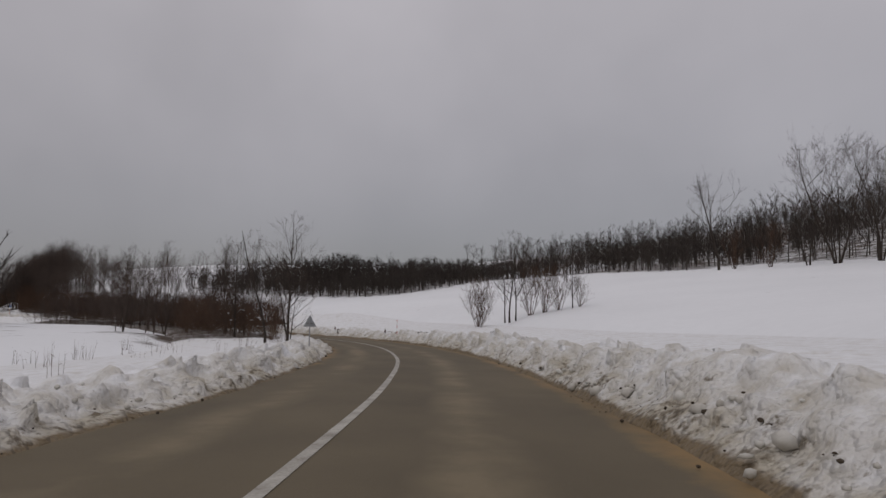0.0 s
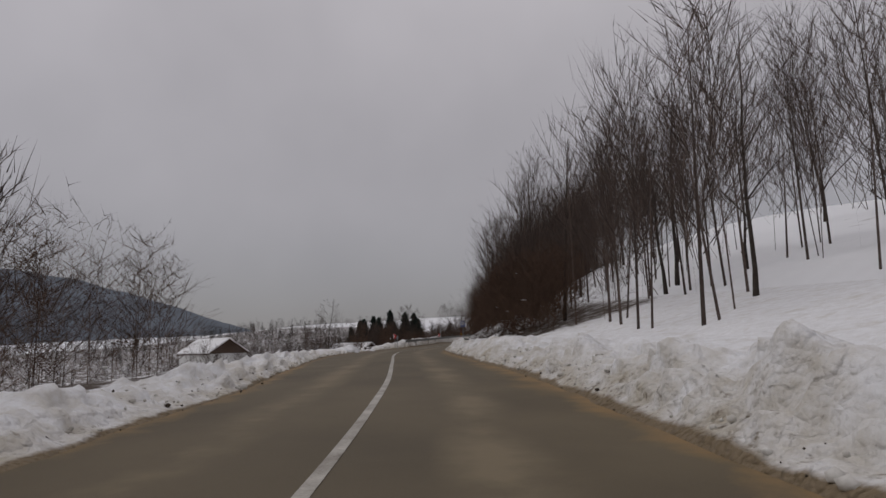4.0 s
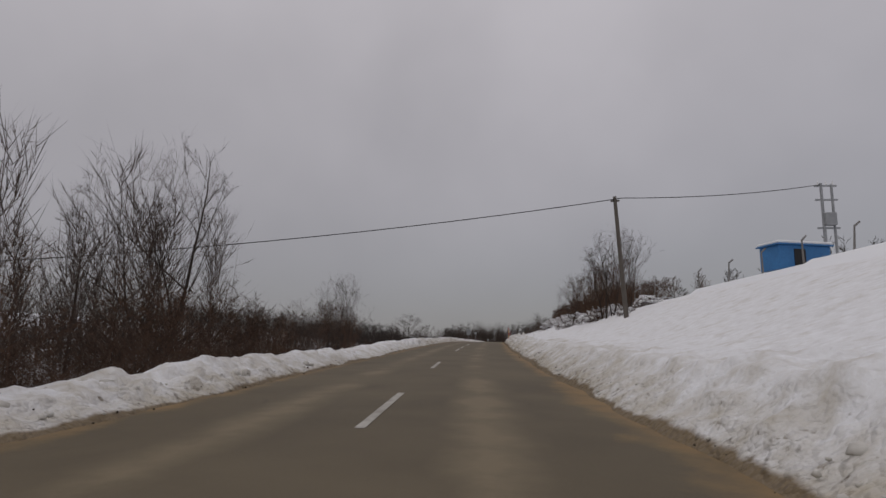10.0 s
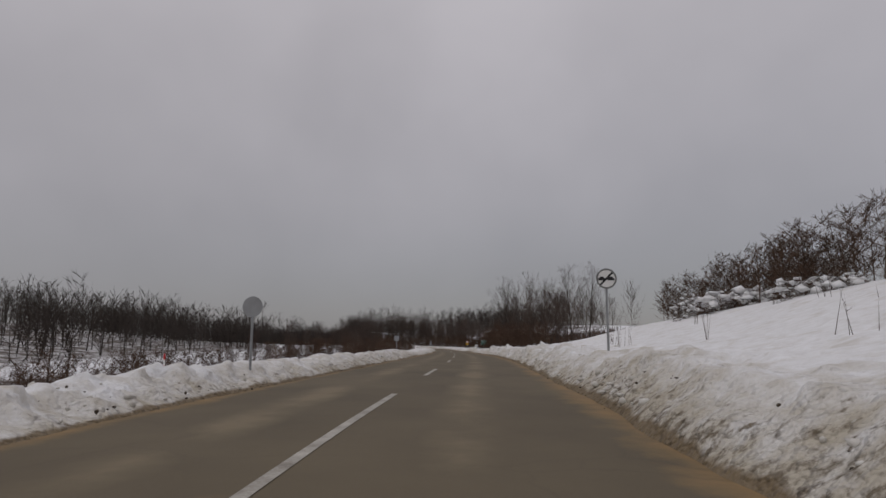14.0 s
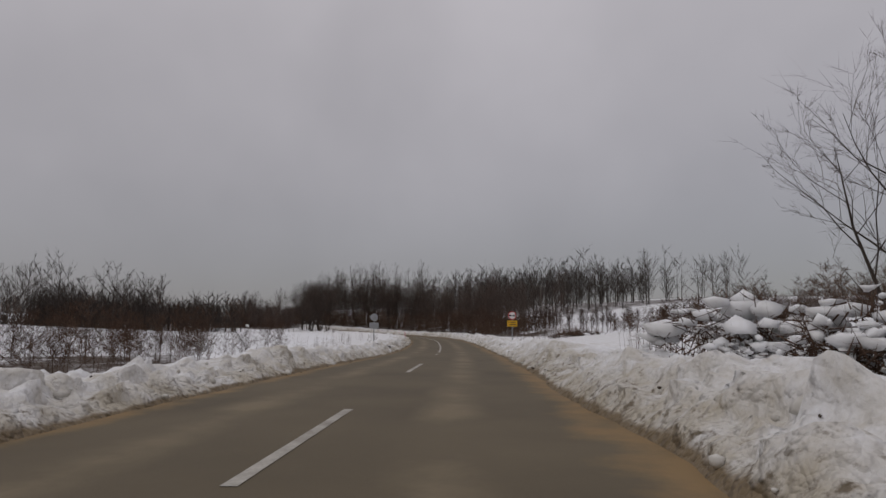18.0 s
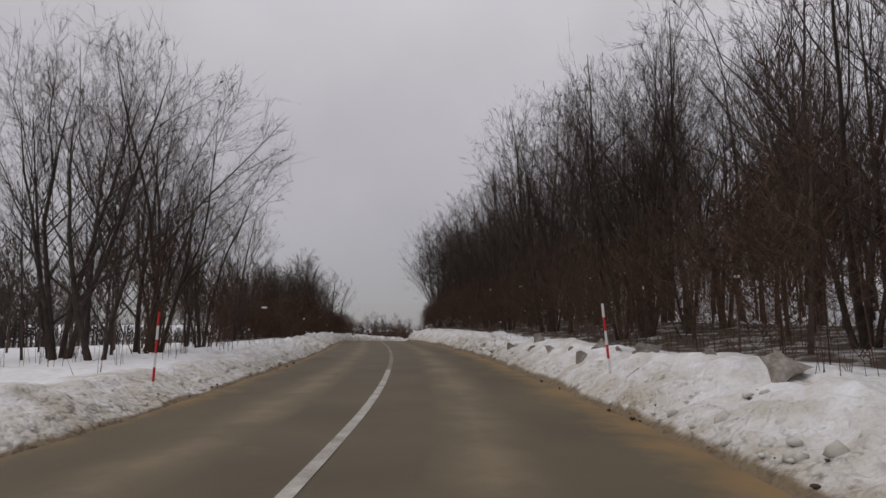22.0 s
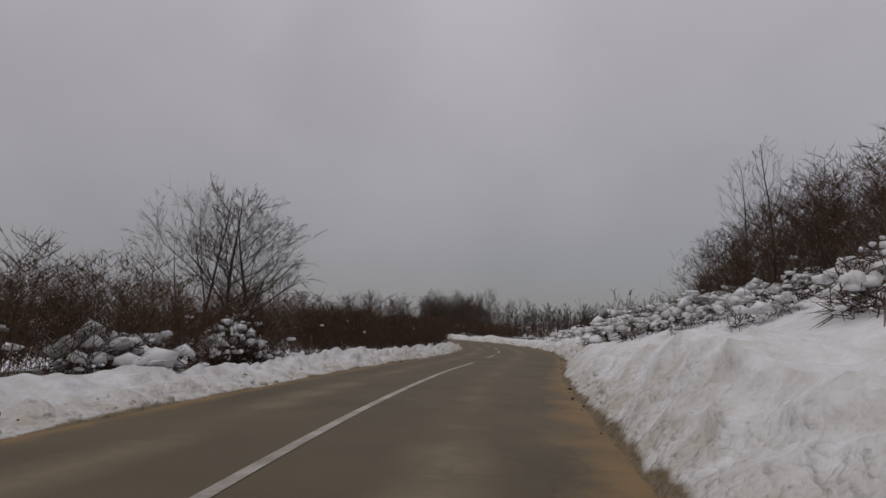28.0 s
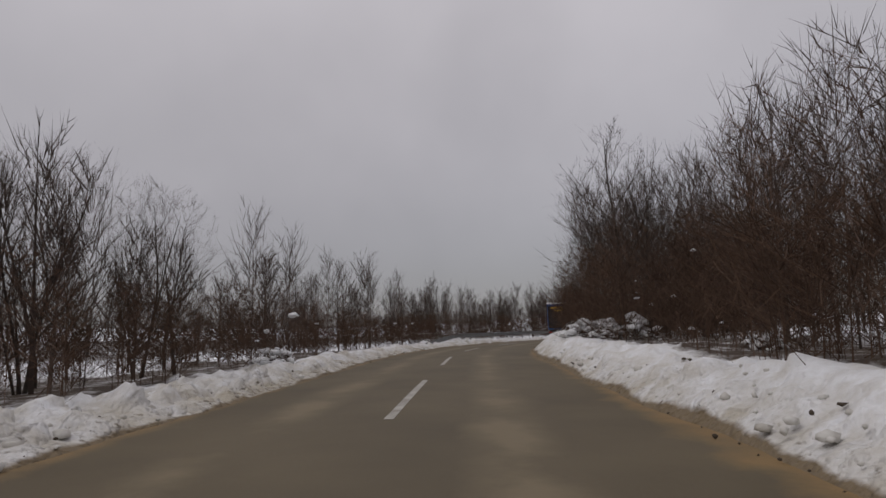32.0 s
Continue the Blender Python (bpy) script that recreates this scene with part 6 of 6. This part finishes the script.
# heaps of plowed snow, earth and brush
def snow_heap(label, s, d, long_, deep, n, lo, hi, earth=0, brush=0):
    heap = tagged(new("snow_heap" if not brush else "brush_heap"), label, "snow heap" if not brush else "brush heap")
    c = np.array([beside(s + rng.normal(0, long_), d + rng.normal(0, deep)) for _ in range(n)])
    tagged(link_mesh("snow", *blobs(rng, c - [0, 0, 0.1], rng.uniform(lo, hi, n), 0.6, 0.9), LUMP, heap), kind="stuff")
    if earth:
        c = np.array([beside(s + rng.normal(0, long_), d + rng.normal(0, deep), hi * 0.25) for _ in range(earth)])
        tagged(link_mesh("earth", *blobs(rng, c, rng.uniform(0.04, 0.13, earth), 0.6, 0.7), EARTH, heap), "clods of dark earth", kind="stuff")
    if brush:
        b = c[rng.integers(0, len(c), brush)] + rng.normal(0, 0.3, (brush, 3)) * [1, 1, 0.3]
        tagged(link_mesh("brushwood", *spikes(b, b + rng.normal(0, 0.5, (brush, 3)) + [0, 0, 0.35], np.full(brush, 0.014)), SCRUB, heap, smooth=False), "tangled brown brushwood", kind="stuff")


snow_heap("low heap of dirty snow and dark earth beside the road", 611.3, -4.3, 1.3, 0.4, 60, 0.12, 0.36, 26)
snow_heap("rounded heap of plowed snow on the verge", 421.5, -4.7, 1.0, 0.3, 22, 0.12, 0.34)
snow_heap("big heap of plowed snow at the lay-by", 185.8, -5.7, 0.9, 0.35, 40, 0.22, 0.58)
snow_heap("low ridge of plowed snow and dark brush by the lay-by", 192.5, -5.4, 2.0, 0.3, 40, 0.10, 0.28, 14)


def clump(s, d, size, mat_=None):
    """A slab of frozen earth and dirty snow thrown up by the plow."""
    p_ = beside(s, d)
    bm = bmesh.new()
    bmesh.ops.create_cone(bm, cap_ends=True, segments=7, radius1=1, radius2=0.3, depth=1.5)
    bmesh.ops.subdivide_edges(bm, edges=bm.edges[:], cuts=1)
    for v in bm.verts:
        v.co = v.co * rng.uniform(0.78, 1.15) + Vector(rng.normal(0, 0.07, 3))
        v.co = Vector((v.co.x * size * 0.95, v.co.y * size * 0.5, v.co.z * size * 0.85))
    bm.normal_update()
    me = bpy.data.meshes.new("frozen_clump")
    bm.to_mesh(me)
    bm.free()
    me.materials.append(mat_ or EARTH_PALE)
    ob = new("frozen_clump", me)
    ob.rotation_euler = (rng.normal(0, 0.35), rng.normal(0, 0.5), heading(s) + rng.normal(0, 0.7))
    ob.location = p_ + Vector((0, 0, 0.04 + size * 0.55))
    tagged(ob, "slab of frozen brown earth thrown up on the snow bank", "earth clump", "clumps thrown up by the plow")


for s_, d_, q in ((71.2, 4.15, .22), (72.3, 4.65, .22), (48.5, 4.9, .14), (50.0, 5.2, .16), (51.5, 4.8, .12), (55.5, 4.7, .15), (45.0, 4.8, .17), (58.5, 5.0, .13)):
    clump(s_, d_, q)
for s_, d_, q in ((47.6, 4.8, .15), (48.3, 5.1, .20), (49.0, 4.9, .22), (49.6, 5.3, .16), (50.3, 5.0, .18), (51.0, 5.4, .14), (52.0, 5.0, .12), (43.4, 4.9, .16), (43.9, 5.1, .22), (41.0, 4.9, .2), (40.5, 5.2, .13), (55.0, 4.9, .12), (57.0, 4.8, .12)):
    clump(s_, d_, q, EARTH)
for k in range(14):
    clump(sta(22) + 8 + 1.15 * k + rng.uniform(-0.4, 0.4), rng.uniform(4.2, 5.4), rng.uniform(0.16, 0.30))
for s_, d_, q in ((790.5, 4.6, .13), (183.5, 4.4, .14), (184.6, 4.9, .12), (181.0, 5.2, .12), (660.5, 4.9, .2), (662.5, 5.3, .14), (790.2, -4.6, .16), (415.0, 5.2, .1)):
    clump(s_, d_, q)

snow_heap("overturned root and brush heap dusted with snow", 618.0, 10.8, 0.6, 0.8, 34, 0.12, 0.42, 60, 620)

# ---- the far mountain across the valley, haze and cloud only painted as blue-grey ----
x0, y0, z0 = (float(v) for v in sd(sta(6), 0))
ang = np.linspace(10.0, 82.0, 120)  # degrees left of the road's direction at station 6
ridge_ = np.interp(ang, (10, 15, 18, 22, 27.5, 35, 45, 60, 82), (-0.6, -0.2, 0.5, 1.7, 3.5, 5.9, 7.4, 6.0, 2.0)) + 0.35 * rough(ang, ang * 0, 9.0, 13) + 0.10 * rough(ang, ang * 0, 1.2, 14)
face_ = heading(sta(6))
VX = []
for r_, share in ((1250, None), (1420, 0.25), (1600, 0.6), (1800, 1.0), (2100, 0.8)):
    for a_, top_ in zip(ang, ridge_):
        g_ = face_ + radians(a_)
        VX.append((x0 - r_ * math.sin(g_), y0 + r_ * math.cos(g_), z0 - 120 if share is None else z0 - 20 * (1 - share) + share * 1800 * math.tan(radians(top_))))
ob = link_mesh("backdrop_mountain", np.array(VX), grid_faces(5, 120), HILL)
tagged(ob, "distant wooded mountain with haze painted into its blue-grey colour", "mountain", kind="structure")

for proto in (*TALL, *OAK, *ROUND, *POLE, *FAN, *BUSH, *SPRUCE, *LADEN):
    for o in (*proto.children, proto):
        bpy.data.objects.remove(o)
